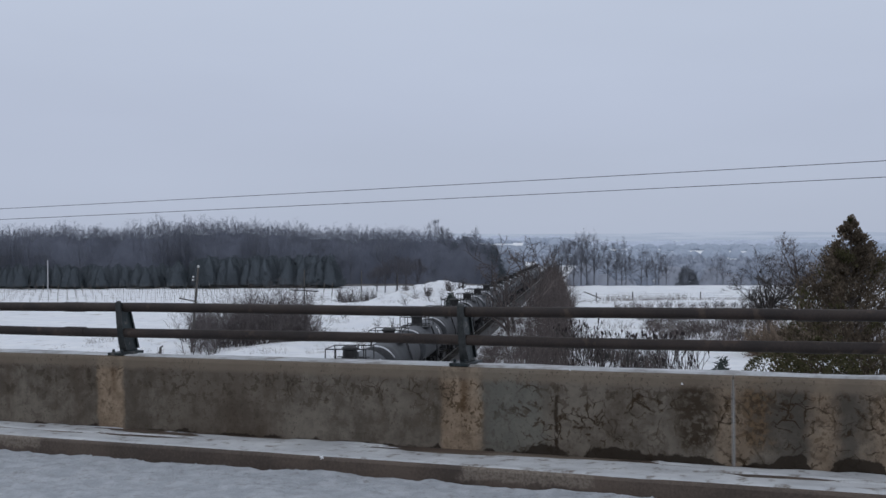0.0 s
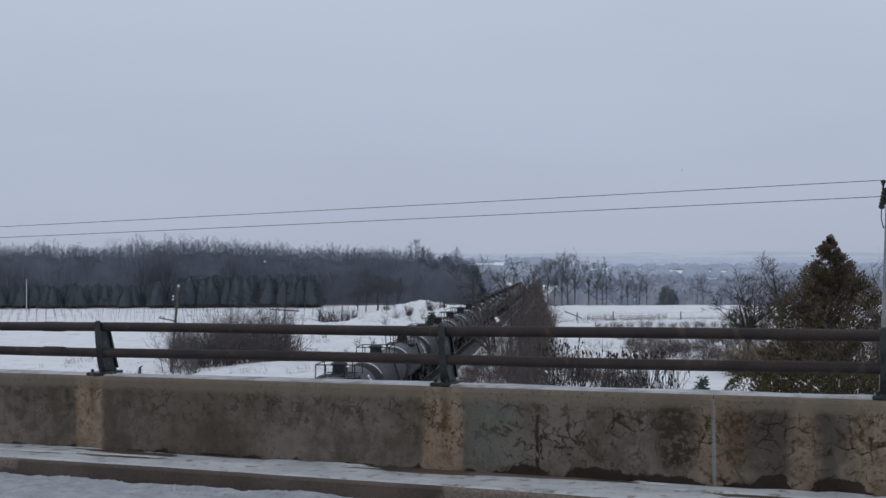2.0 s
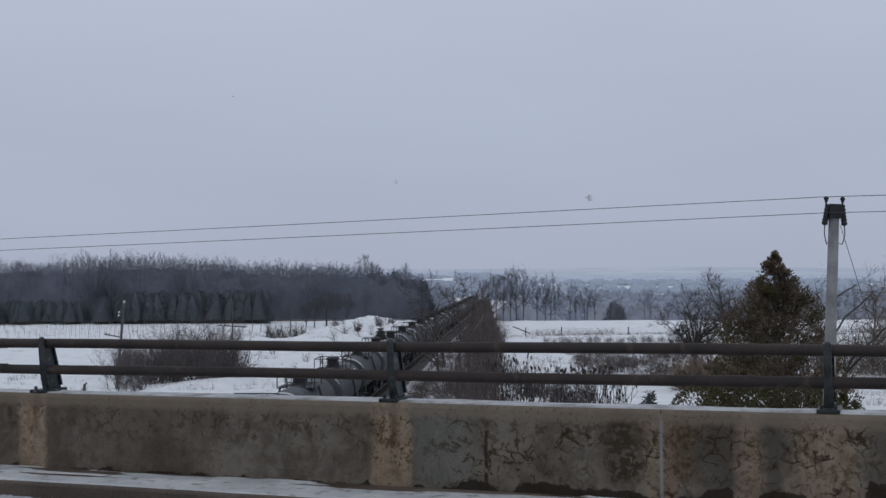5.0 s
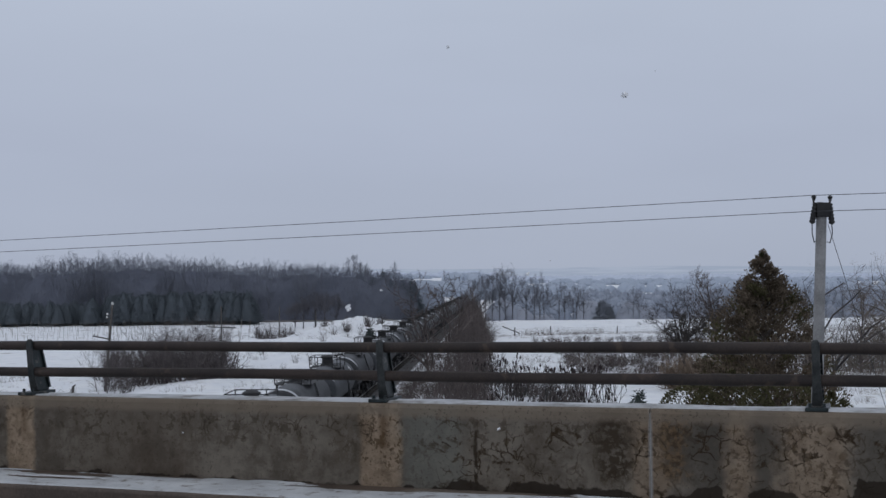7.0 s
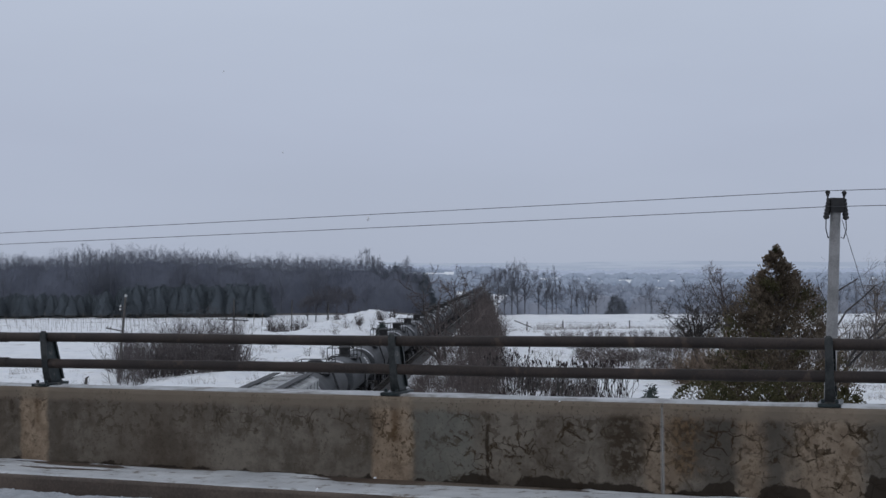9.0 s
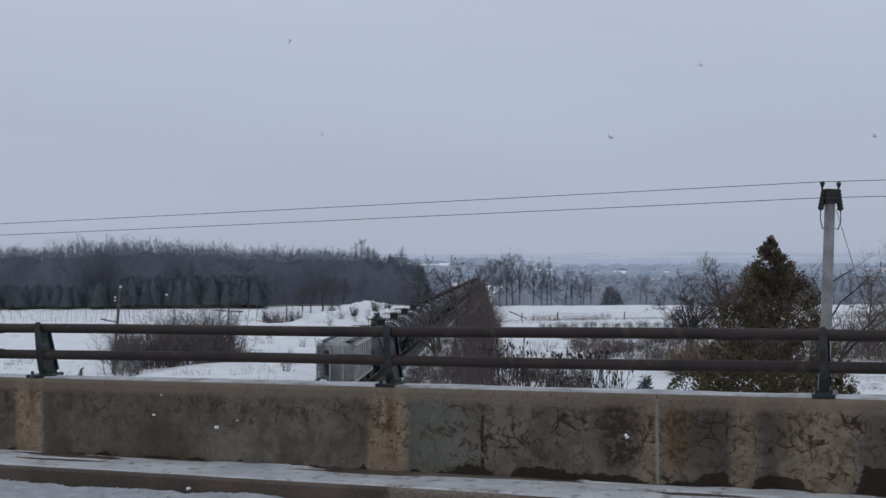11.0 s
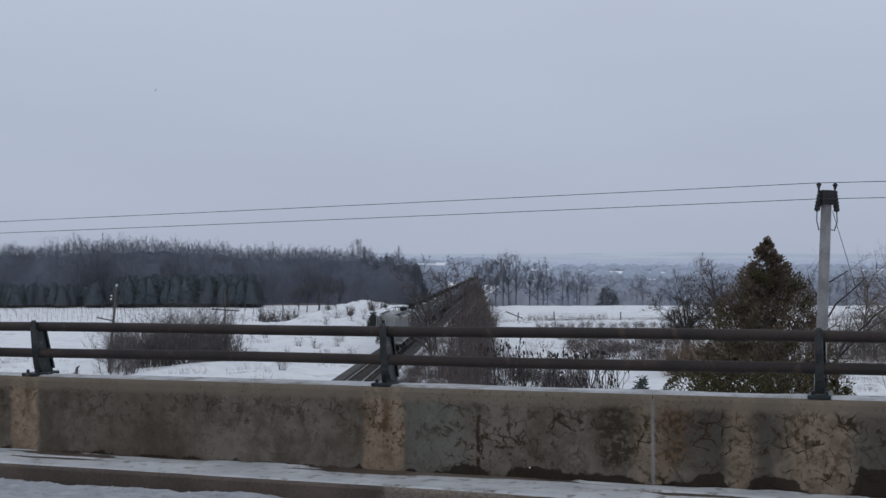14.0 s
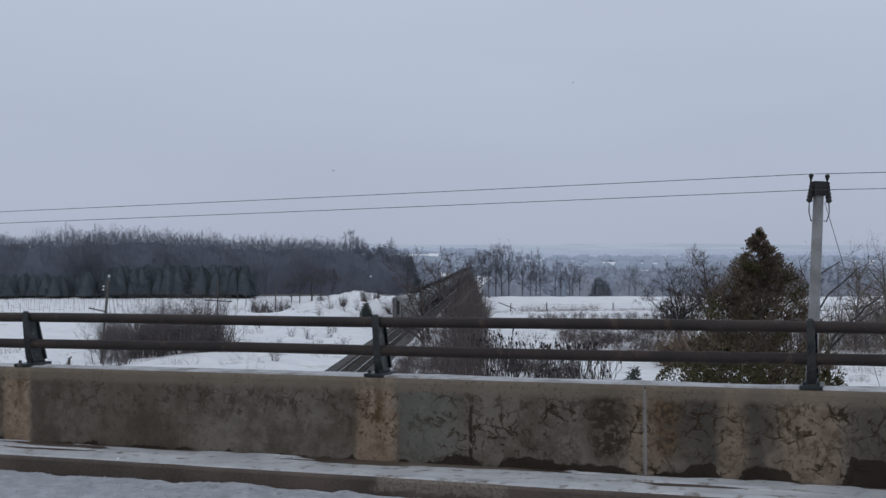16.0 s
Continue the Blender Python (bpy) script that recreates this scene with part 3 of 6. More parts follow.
def ground_z(x, y):
    x, y = np.asarray(x, float), np.asarray(y, float)
    o = x - track_x(y)
    z = -0.35 + 0.5 * (fractal(x / 25, y / 40, 3) - 0.45) * smooth(3, 9, np.abs(o)) + 0.30 * (fractal(x / 3.5, y / 5, 8, 3) - 0.45) * smooth(3.2, 5, np.abs(o)) * (1 + 1.6 * smooth(-4, -7, o) * smooth(-34, -20, o))
    # ploughed and wind-blown banks on the field side
    z = z + 3.4 * smooth(-4.6, -7.5, o) * smooth(-27, -16, o) * smooth(178, 205, y) * smooth(290, 235, y) * (0.12 + 0.62 * fractal(x / 6, y / 9, 21) + 0.62 * (1 - np.abs(2 * value_noise(x / 4.2, y / 7, 22) - 1)) ** 2 * 0.7)
    z = z + 1.7 * smooth(-5, -11, o) * smooth(-40, -24, o) * smooth(150, 172, y) * smooth(200, 180, y) * fractal(x / 8, y / 9, 33) * 1.6
    z = z + 1.0 * smooth(-4, -8, o) * smooth(-42, -20, o) * smooth(90, 120, y) * smooth(160, 140, y) * fractal(x / 6, y / 8, 41)
    z = z + 1.25 * (fractal(x / 5.0, y / 8.5, 88, 3) - 0.42) * smooth(-4.5, -8, o) * smooth(-60, -30, o) * smooth(60, 95, y) * smooth(235, 200, y)
    z = z + 0.55 * (fractal(x / 3.2, y / 4.2, 91, 2) - 0.40) * smooth(-5, -9, o) * smooth(-46, -30, o) * smooth(80, 100, y) * smooth(240, 210, y)
    z = z + track_z(y) * smooth(15, 5, np.abs(o))
    # hedge bank and the higher field beyond it
    z = z + 0.9 * smooth(3.2, 6.5, o)
    z = z + 0.35 * smooth(150, 200, y) * smooth(10, 16, o)
    # the land falls away to a wide valley past the field
    z = z - 16 * smooth(246, 400, y) * smooth(4, 22, o)
    # approach fills of the bridge
    s, n = x * BC - y * BS, x * BS + y * BC
    out = np.maximum(np.maximum(-2.6 - n, n - 8.9), 0)
    top = EYE - 2.75 + 0.0098 * s
    fill = np.minimum(top - out / 1.5, (np.abs(o) - 6.5) / 0.8)
    fill = np.where(np.abs(s) > 90, np.minimum(fill, top - (np.abs(s) - 90) * 0.05 - out / 1.5), fill)
    return np.maximum(z, fill)


def gz(x, y):
    return float(ground_z(x, y))


def ground():
    xs = np.concatenate([[-4600, -3000, -1800, -1100, -700, -480, -340], np.arange(-260, -70, 8.0), np.arange(-70, 60, 1.25),
                         np.arange(60, 240, 7.0), [250, 340, 480, 700, 1100, 1800, 3000, 4600]])
    ys = np.concatenate([[-600, -300, -150, -80], np.arange(-60, 40, 2.0), np.arange(40, 300, 1.6), np.arange(300, 420, 8.0),
                         [440, 500, 600, 750, 950, 1250, 1700, 2300, 3200, 4700]])
    X, Y = np.meshgrid(xs, ys)
    Z = ground_z(X, Y)
    V = np.stack([X.ravel(), Y.ravel(), Z.ravel()], 1)
    c, r = len(xs), len(ys)
    i = (np.arange(r - 1)[:, None] * c + np.arange(c - 1)[None]).ravel()
    F = np.stack([i, i + 1, i + c + 1, i + c], 1)
    me = quick_mesh("ground", V, F, MAT_SNOW)
    me.polygons.foreach_set("use_smooth", [True] * len(me.polygons))
    tagged(new("ground", me), "snow-covered fields with wind-blown banks and bridge fills", "ground", kind="structure")


def far_hills():
    m, n, l, b = shader("hills_haze_glow", 1.0)
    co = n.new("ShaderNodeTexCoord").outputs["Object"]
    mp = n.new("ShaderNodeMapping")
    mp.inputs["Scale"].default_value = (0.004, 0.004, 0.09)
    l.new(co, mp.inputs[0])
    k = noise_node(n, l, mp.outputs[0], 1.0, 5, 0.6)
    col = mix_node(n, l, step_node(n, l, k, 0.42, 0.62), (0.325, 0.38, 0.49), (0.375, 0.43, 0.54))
    # Haze brightness is put in as emission, so the hills glow by themselves.
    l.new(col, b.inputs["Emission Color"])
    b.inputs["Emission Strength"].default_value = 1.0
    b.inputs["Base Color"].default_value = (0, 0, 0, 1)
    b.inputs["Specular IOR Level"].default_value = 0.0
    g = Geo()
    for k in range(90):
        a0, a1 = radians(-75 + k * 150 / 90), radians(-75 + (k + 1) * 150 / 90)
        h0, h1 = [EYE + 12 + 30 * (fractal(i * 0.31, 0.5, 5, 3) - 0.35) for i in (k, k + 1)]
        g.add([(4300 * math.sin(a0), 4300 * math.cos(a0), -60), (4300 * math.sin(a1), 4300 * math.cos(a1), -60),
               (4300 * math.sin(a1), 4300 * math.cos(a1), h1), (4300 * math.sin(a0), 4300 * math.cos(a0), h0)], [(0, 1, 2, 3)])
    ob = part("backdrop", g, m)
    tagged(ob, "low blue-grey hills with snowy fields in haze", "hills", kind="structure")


# ---- railway ----
def railway():
    bed = Geo()
    ys = [-120 + 5 * i for i in range(190)]
    sec = [(-3.6, -0.75), (-2.2, -0.22), (2.3, -0.22), (3.7, -0.75)]
    for y in ys:
        for o, z in sec:
            w = 0.35 * (float(fractal(y / 4 + o, o, 2)) - 0.45) if abs(o) > 3 else 0
            bed.v.append((track_x(y) + o + w, y, z + float(track_z(y))))
    for i in range(len(ys) - 1):
        for j in range(3):
            a = i * 4 + j
            bed.f.append((a, a + 1, a + 5, a + 4))
    root = tagged(part("railway_track", bed, MAT_BALLAST), "single railway track on dark snow-dusted ballast", "railway track", kind="structure")
    for o in (-0.7175, 0.7175):
        g = Geo()
        out = [(-0.07, -0.17), (0.07, -0.17), (0.07, -0.15), (0.012, -0.13), (0.012, -0.04), (0.036, -0.03), (0.036, 0.0), (-0.036, 0.0), (-0.036, -0.03), (-0.012, -0.04), (-0.012, -0.13), (-0.07, -0.15)]
        m = len(out)
        for k, y in enumerate(ys):
            g.v.extend([(track_x(y) + o + a, y, z + float(track_z(y))) for a, z in out])
            if k:
                b = (k - 1) * m
                g.f.extend([(b + i, b + (i + 1) % m, b + m + (i + 1) % m, b + m + i) for i in range(m)])
        part("rail", g, MAT_STEEL_RAIL, root, "bright-topped steel rail")
    tie = Geo().box((0, 0, -0.26), (2.6, 0.22, 0.16)).mesh("tie", MAT_TIE)
    for i in range(230):
        y = 40 + 0.62 * i
        ob = new("tie", tie)
        ob.parent = root
        ob.matrix_basis = pose(track_x(y), y, 0.08 + float(track_z(y)) + 0.01 * math.sin(i * 7.1), 0, 0, -2.6 + 0.8 * math.sin(i * 3.3))


# ---- bridge ----
WALL_Y, WALL_T, WALL_H = 8.50, 0.30, 0.625
POSTS = [-13.6, -10.3, -7.015, -3.735, -0.535, 2.7, 5.9]


def bridge():
    deck = tagged(part("bridge_deck", Geo().box((0, 3.1, -0.75), (120, 12.2, 0.9)), MAT_CONCRETE, m=BR), "concrete road bridge deck over the railway", "bridge", kind="structure")
    for y in (-1.6, 1.6, 4.8, 8.0):
        part("girder", Geo().box((-14, y, -1.35), (34, 0.4, 0.6)), MAT_CONCRETE, deck)
    road = Geo()
    road.box((0, 3.6, -0.23), (120, 8.3, 0.16))
    tagged(part("road", road, MAT_ASPHALT, m=BR), "wet dark asphalt road across the bridge", "road", kind="structure")
    walkway = Geo().prism([(7.835, -0.30), (7.845, -0.022), (7.852, -0.006), (7.87, 0.0), (9.0, 0.0), (9.0, -0.30)], -60, 60)
    tagged(part("sidewalk", walkway, MAT_KERB, m=BR), "narrow raised concrete sidewalk with a wet brown kerb", "sidewalk", kind="structure")
    near = Geo().prism([(-2.6, -0.30), (-2.6, 0.0), (-0.95, 0.0), (-0.9, -0.02), (-0.87, -0.30)], -60, 60)
    tagged(part("sidewalk", near, MAT_KERB, m=BR), "raised concrete sidewalk along the bridge", "sidewalk", kind="structure")

    # snow lying in patches: sheets that dip below the slab where it is bare
    def sheet(name, x0, x1, y0, y1, dx, dy, height, mat, label):
        xs, ys = np.arange(x0, x1 + dx / 2, dx), np.arange(y0, y1 + dy / 2, dy)
        X, Y = np.meshgrid(xs, ys)
        Z = height(X, Y)
        c = len(xs)
        i = (np.arange(len(ys) - 1)[:, None] * c + np.arange(c - 1)[None]).ravel()
        me = quick_mesh(name, np.stack([X.ravel(), Y.ravel(), Z.ravel()], 1), np.stack([i, i + 1, i + c + 1, i + c], 1), mat)
        me.polygons.foreach_set("use_smooth", [True] * len(me.polygons))
        ob = new(name, me)
        ob.matrix_basis = BR
        tagged(ob, label, "snow", kind="stuff")

    def ledge(X, Y):
        e = fractal(X / 1.1, Y / 0.22, 4)
        edge = 7.865 + 0.05 * (fractal(X / 0.9, 3.0 + 0 * Y, 9) - 0.5)
        z = 0.030 * (e - 0.30) + 0.004
        z = z - 0.05 * smooth(0.05, -0.06, Y - edge)
        gap = smooth(0.51, 0.58, fractal(X / 1.3, Y / 0.10, 15)) * smooth(8.05, 8.3, Y)
        return z - 0.035 * gap - 0.012 * smooth(8.42, 8.5, Y) * smooth(0.4, 0.55, fractal(X / 0.5, 1.0 + 0 * Y, 17))

    def slush(X, Y):
        z = -0.098 + 0.05 * (fractal(X / 0.5, Y / 0.3, 6, 5) - 0.35) + 0.04 * (fractal(X / 0.10, Y / 0.06, 7, 3) - 0.5)
        z = z - 0.05 * smooth(7.70 + 0.22 * (fractal(X / 1.2, 0 * Y, 12) - 0.4), 7.80, Y)
        rut = 1.7 * np.exp(-((Y - 6.12) / 0.22) ** 2) + np.exp(-((Y - 4.1) / 0.3) ** 2) + np.exp(-((Y - 2.2) / 0.3) ** 2)
        return z - 0.06 * rut

    def cap(X, Y):
        return WALL_H + 0.007 + 0.022 * (fractal(X / 0.6, Y / 0.1, 31) - 0.30) - 0.05 * smooth(8.575 + 0.05 * (fractal(X / 0.5, 0 * Y, 30) - 0.5), 8.53, Y) - 0.05 * smooth(8.77, 8.80, Y)

    sheet("sidewalk_snow", -16, 9, 7.86, 8.495, 0.04, 0.015, ledge, MAT_LEDGE_SNOW, "thin patchy snow trodden onto the sidewalk")
    sheet("road_snow", -16, 9, -0.84, 5.2, 0.16, 0.12, slush, MAT_ROAD_SNOW, "dirty packed snow and slush on the road")
    sheet("road_snow", -16, 9, 5.2, 7.83, 0.05, 0.026, slush, MAT_ROAD_SNOW, "dirty packed snow and slush on the road")
    sheet("wall_snow", -16, 9, 8.50, 8.80, 0.04, 0.012, cap, MAT_CAP_SNOW, "thin line of snow on top of the parapet")

    # crumbs of ploughed snow along the kerb
    crumb_rng = np.random.default_rng(44)
    octa = (np.array([(1, 0, 0), (-1, 0, 0), (0, 1, 0), (0, -1, 0), (0, 0, 1), (0, 0, -1)], float) * 0.02, np.array([(0, 2, 4, 4), (2, 1, 4, 4), (1, 3, 4, 4), (3, 0, 4, 4)]))
    rows = []
    for k in range(3200):
        cx, cy = crumb_rng.uniform(-12, 3), 7.74 - abs(crumb_rng.normal(0, 0.22))
        if value_noise(cx / 0.7, cy / 0.3, 45) < 0.35:
            continue
        size = crumb_rng.uniform(0.25, 1.0)
        rows.append((0, cx, cy, float(slush(np.array([cx]), np.array([cy]))[0]) - 0.002, size, size * 0.5, crumb_rng.uniform(0, 6.28)))
    V, F = scatter([octa], rows)
    tri = bpy.data.meshes.new("snow_crumbs")
    tri.from_pydata(V.tolist(), [], [tuple(f[:3]) for f in F.tolist()])
    tri.materials.append(MAT_ROAD_SNOW)
    crumbs = tagged(new("snow_crumbs", tri), "small crumbs of ploughed snow beside the kerb", "snow", kind="stuff")
    crumbs.matrix_basis = BR

    # parapet in cast lengths, parted by an open joint
    for x0, x1 in ((-17.6, -1.654), (-1.646, 14.0)):
        w = Geo().prism([(WALL_Y, -0.3), (WALL_Y, WALL_H - 0.03), (WALL_Y + 0.008, WALL_H - 0.008), (WALL_Y + 0.03, WALL_H),
                         (WALL_Y + WALL_T - 0.03, WALL_H), (WALL_Y + WALL_T, WALL_H - 0.03), (WALL_Y + WALL_T, -0.75), (WALL_Y + 0.1, -0.75)], x0, x1)
        tagged(part("parapet", w, MAT_CONCRETE, m=BR), "cracked and stained grey-tan concrete bridge parapet", "parapet", kind="structure")
    part("filler", Geo().box((-1.65, 8.652, 0.28), (0.007, 0.296, 0.64)), plain("joint_filler", (0.30, 0.30, 0.29)), deck)


RAILS = ((0.418, 0.041), (0.197, 0.041))      # heights above the wall, radii


def railing():
    root = thing("bridge_railing", BR @ pose(0, 0, WALL_H), "dark two-pipe steel railing on cast posts along the parapet", "railing")
    y = WALL_Y + 0.15
    for name, (z, r) in zip(("top_rail", "bottom_rail"), RAILS):
        g = Geo()
        g.path([(x, y, z + 0.004 * math.sin(x * 1.3 + z * 9)) for x in np.linspace(-17, 13, 61)], r, 14)
        rail = part(name, g, MAT_RAIL, root, "dark brown weathered steel pipe", True)
        for sx in (-1.13, -7.55, 5.3):
            part("sleeve", Geo().tube((sx - 0.11, y, z), (sx + 0.11, y, z), r + 0.0035, None, 14), MAT_RAIL, rail, "pipe splice sleeve", True)
    post = thing("post_pattern", Matrix(), "", "")
    for k, px in enumerate(POSTS):
        g = Geo()
        # side web, set back and broad at the foot, drawn in and leaning to the road at the top
        prof = [(0.012, 0.02), (0.175, 0.02), (0.148, 0.08), (0.112, 0.20), (0.078, 0.32), (0.048, 0.42), (0.022, 0.458), (-0.045, 0.458), (-0.056, 0.43), (-0.048, 0.30), (-0.018, 0.12)]
        w = 0.019
        m = len(prof)
        g.add([(px - w, y + a, z) for a, z in prof] + [(px + w, y + a, z) for a, z in prof],
              [(i, (i + 1) % m, m + (i + 1) % m, m + i) for i in range(m)] + [tuple(range(m - 1, -1, -1)), tuple(range(m, 2 * m))])
        p = part("post", g, MAT_POST, root, "green-black cast iron post")
        f = Geo()
        levels = [(0.040, 0.004, 0.02), (0.032, -0.034, 0.12), (0.025, -0.064, 0.30), (0.027, -0.072, 0.43), (0.025, -0.072, 0.462), (0.014, -0.064, 0.478)]
        for a, b, z in levels:
            f.v.extend([(px - a, y + b, z), (px + a, y + b, z), (px + a, y + b + 0.020, z), (px - a, y + b + 0.020, z)])
        for k in range(len(levels) - 1):
            f.f.extend([(4 * k + i, 4 * k + (i + 1) % 4, 4 * k + 4 + (i + 1) % 4, 4 * k + 4 + i) for i in range(4)])
        f.f.extend([(3, 2, 1, 0), (20, 21, 22, 23)])
        part("front_flange", f, MAT_WORN, p, "worn pale front flange")
        part("back_flange", Geo().add([(px + a, y + b, z) for a in (-0.035, 0.035) for b, z in ((0.042, 0.43), (0.058, 0.43), (0.158, 0.05), (0.178, 0.05))],
                                      [(0, 1, 3, 2), (4, 6, 7, 5), (0, 4, 5, 1), (2, 3, 7, 6), (0, 2, 6, 4), (1, 5, 7, 3)]), MAT_POST, p)
        part("base_plate", Geo().box((px, y + 0.03, 0.016), (0.15, 0.31, 0.026), bevel=0.006), MAT_POST, p, "bolted base plate")
        for bx in (-0.045, 0.045):
            part("anchor_bolt", Geo().tube((px + bx, y - 0.08, 0.02), (px + bx, y - 0.08, 0.055), 0.014, 0.012, 6), MAT_POST, p)
    bpy.data.objects.remove(post)


# ---- plants ----
OUTWARD = np.array((0.0, -0.75, 0.66))


def faced(d, w, sign=1.0):
    """w turned so that the slip spanned by d and w faces up and out of its thicket"""
    return w * np.where((np.cross(d, w) * OUTWARD).sum(-1, keepdims=True) * sign < 0, -1.0, 1.0)


def branchwork(S, thin=0.03, n=3):
    """Round sticks for what is thick, single slips turned every way for twigs thinner than that."""
    S = np.asarray(S, float)
    fat = S[:, 6] >= thin
    V0, F0 = sticks(S[fat], n) if fat.any() else (np.zeros((0, 3)), np.zeros((0, 4), int))
    T = S[~fat]
    if not len(T):
        return V0, F0
    rng = np.random.default_rng(len(S))
    d = T[:, 3:6] - T[:, 0:3]
    w = np.cross(d, rng.normal(0, 1, d.shape))
    w /= np.linalg.norm(w, axis=1, keepdims=True) + 1e-9
    w = faced(d, w, -1.0)
    V = np.stack([T[:, 0:3] - w * T[:, 6:7], T[:, 0:3] + w * T[:, 6:7], T[:, 3:6] + w * T[:, 7:8], T[:, 3:6] - w * T[:, 7:8]], 1).reshape(-1, 3)
    F = np.arange(len(V)).reshape(-1, 4) + len(V0)
    return np.concatenate([V0, V]), np.concatenate([F0, F])


def limb(out, rng, p, d, length, r, level, top, bend=0.25, kids=(7, 5, 4), up=0.25, reach=1.0, low=False):
    nseg = 4 if level == 0 else 3 if level < top else 2
    q, dd = np.array(p, float), np.array(d, float)
    for i in range(nseg):
        dd = dd + rng.normal(0, bend * (0.35 if level == 0 else 1), 3) * 0.5 + np.array([0, 0, up * (0.15 if level == 0 else 0.5)])
        dd /= np.linalg.norm(dd)
        e = q + dd * length / nseg
        r1 = r * (1 - 0.8 * (i + 1) / nseg) if level < top else r * (1 - 0.6 * (i + 1) / nseg)
        r0 = r * (1 - 0.8 * i / nseg) if level < top else r * (1 - 0.6 * i / nseg)
        out[min(level, 1)].append((*q, *e, r0, r1))
        if level < top:
            k = kids[level] / nseg
            start = 1 if level == 0 and not low else 0
            if i >= start:
                for _ in range(int(k + rng.random())):
                    w = rng.normal(0, 1, 3)
                    w -= dd * w.dot(dd)
                    w /= np.linalg.norm(w) + 1e-6
                    t = rng.random()
                    a = rng.uniform(0.55, 1.1)
                    nd = dd * math.cos(a) + w * math.sin(a)
                    ln = length * rng.uniform(0.38, 0.62) * (1 - 0.35 * (i / nseg)) * (reach if level == 0 else 1.0)
                    limb(out, rng, q + (e - q) * t, nd, ln, max(r0 * 0.5, 0.006), level + 1, top, bend, kids, up, reach)
        q = e


def bare_tree(seed, height, kids=(11, 7, 5), top=3, r=None, up=0.25, bend=0.25, thick=1.0, reach=1.0, low=False):
    rng = np.random.default_rng(seed)
    out = [[], []]
    limb(out, rng, (0, 0, -0.2), (0, 0, 1), height * 0.85, r or height * 0.017, 0, top, bend, kids, up, reach, low)
    S0, S1 = np.array(out[0]), np.array(out[1])
    S1[:, 6:] *= thick
    return S0, S1


def bush(seed, height, stems=16, kids=(4, 4), thick=1.0, lean=0.45, foot=0.1):
    rng = np.random.default_rng(seed)
    out = [[], []]
    for _ in range(stems):
        a, t = rng.uniform(0, 2 * math.pi), abs(rng.normal(0, lean))
        d = (math.sin(t) * math.cos(a), math.sin(t) * math.sin(a), math.cos(t))
        f = foot * height * math.sqrt(rng.random())
        b = rng.uniform(0, 2 * math.pi)
        limb(out, rng, (f * math.cos(b), f * math.sin(b), -0.1), d, height * rng.uniform(0.6, 1.0), 0.014 * thick * height ** 0.5, 1, 1 + len(kids), 0.3, (0, *kids), 0.3)
    return np.array(out[0] + out[1])


def slips(rng, P, length, width, upright=0.6):
    """Pointed slips of brushwood at the places P, leaning every way."""
    n = len(P)
    d = rng.normal(0, 1, (n, 3))
    d[:, 2] = np.abs(d[:, 2]) + upright * 2
    d /= np.linalg.norm(d, axis=1, keepdims=True)
    w = np.cross(d, rng.normal(0, 1, (n, 3)))
    w /= np.linalg.norm(w, axis=1, keepdims=True) + 1e-9
    w = faced(d, w)
    ln, wd = length * rng.uniform(0.6, 1.4, (n, 1)), width * rng.uniform(0.5, 1.3, (n, 1))
    V = np.stack([P - d * ln * 0.5, P - w * wd * 0.5, P + d * ln * 0.5, P + w * wd * 0.5], 1).reshape(-1, 3)
    return V, np.arange(4 * n).reshape(-1, 4)


def twigs(rng, S, n, length, width, loose=0.5):
    """Fine slips set along the sticks S and fanning out from them."""
    pick = S[rng.integers(0, len(S), n)]
    a, b = pick[:, 0:3], pick[:, 3:6]
    d = b - a
    d /= np.linalg.norm(d, axis=1, keepdims=True) + 1e-9
    d = d + rng.normal(0, loose, (n, 3)) + np.array((0, 0, 0.25))
    d /= np.linalg.norm(d, axis=1, keepdims=True)
    P = a + (b - a) * rng.random((n, 1))
    w = np.cross(d, rng.normal(0, 1, (n, 3)))
    w /= np.linalg.norm(w, axis=1, keepdims=True) + 1e-9
    w = faced(d, w, -1.0)
    ln, wd = length * rng.uniform(0.5, 1.3, (n, 1)), width * rng.uniform(0.6, 1.3, (n, 1))
    V = np.stack([P - w * wd, P + w * wd, P + d * ln + w * wd * 0.4, P + d * ln - w * wd * 0.4], 1).reshape(-1, 3)
    return V, np.arange(4 * n).reshape(-1, 4)


def spread_tree(seed, height, stems, lean, kids=(8, 6, 4), r=0.1, up=0.12, bend=0.35, fork=0.6):
    """A low forked tree: several limbs that part near the ground."""
    rng = np.random.default_rng(seed)
    out = [[], []]
    for k in range(stems):
        a, t = 6.28 * (k + rng.random()) / stems, lean * rng.uniform(0.3, 1.1)
        d = (math.sin(t) * math.cos(a), math.sin(t) * math.sin(a), math.cos(t))
        limb(out, rng, (0, 0, fork * rng.uniform(0.6, 1.2)), d, height * rng.uniform(0.65, 0.95), r * rng.uniform(0.6, 1.0), 1, 4, bend, (0, *kids), up)
    S = np.array(out[1])
    S[:, 6:] = np.maximum(S[:, 6:], 0.012) * 1.15
    return np.array([(0, 0, -0.3, 0, 0, fork * 1.2, r * 1.6, r * 1.2)]), S


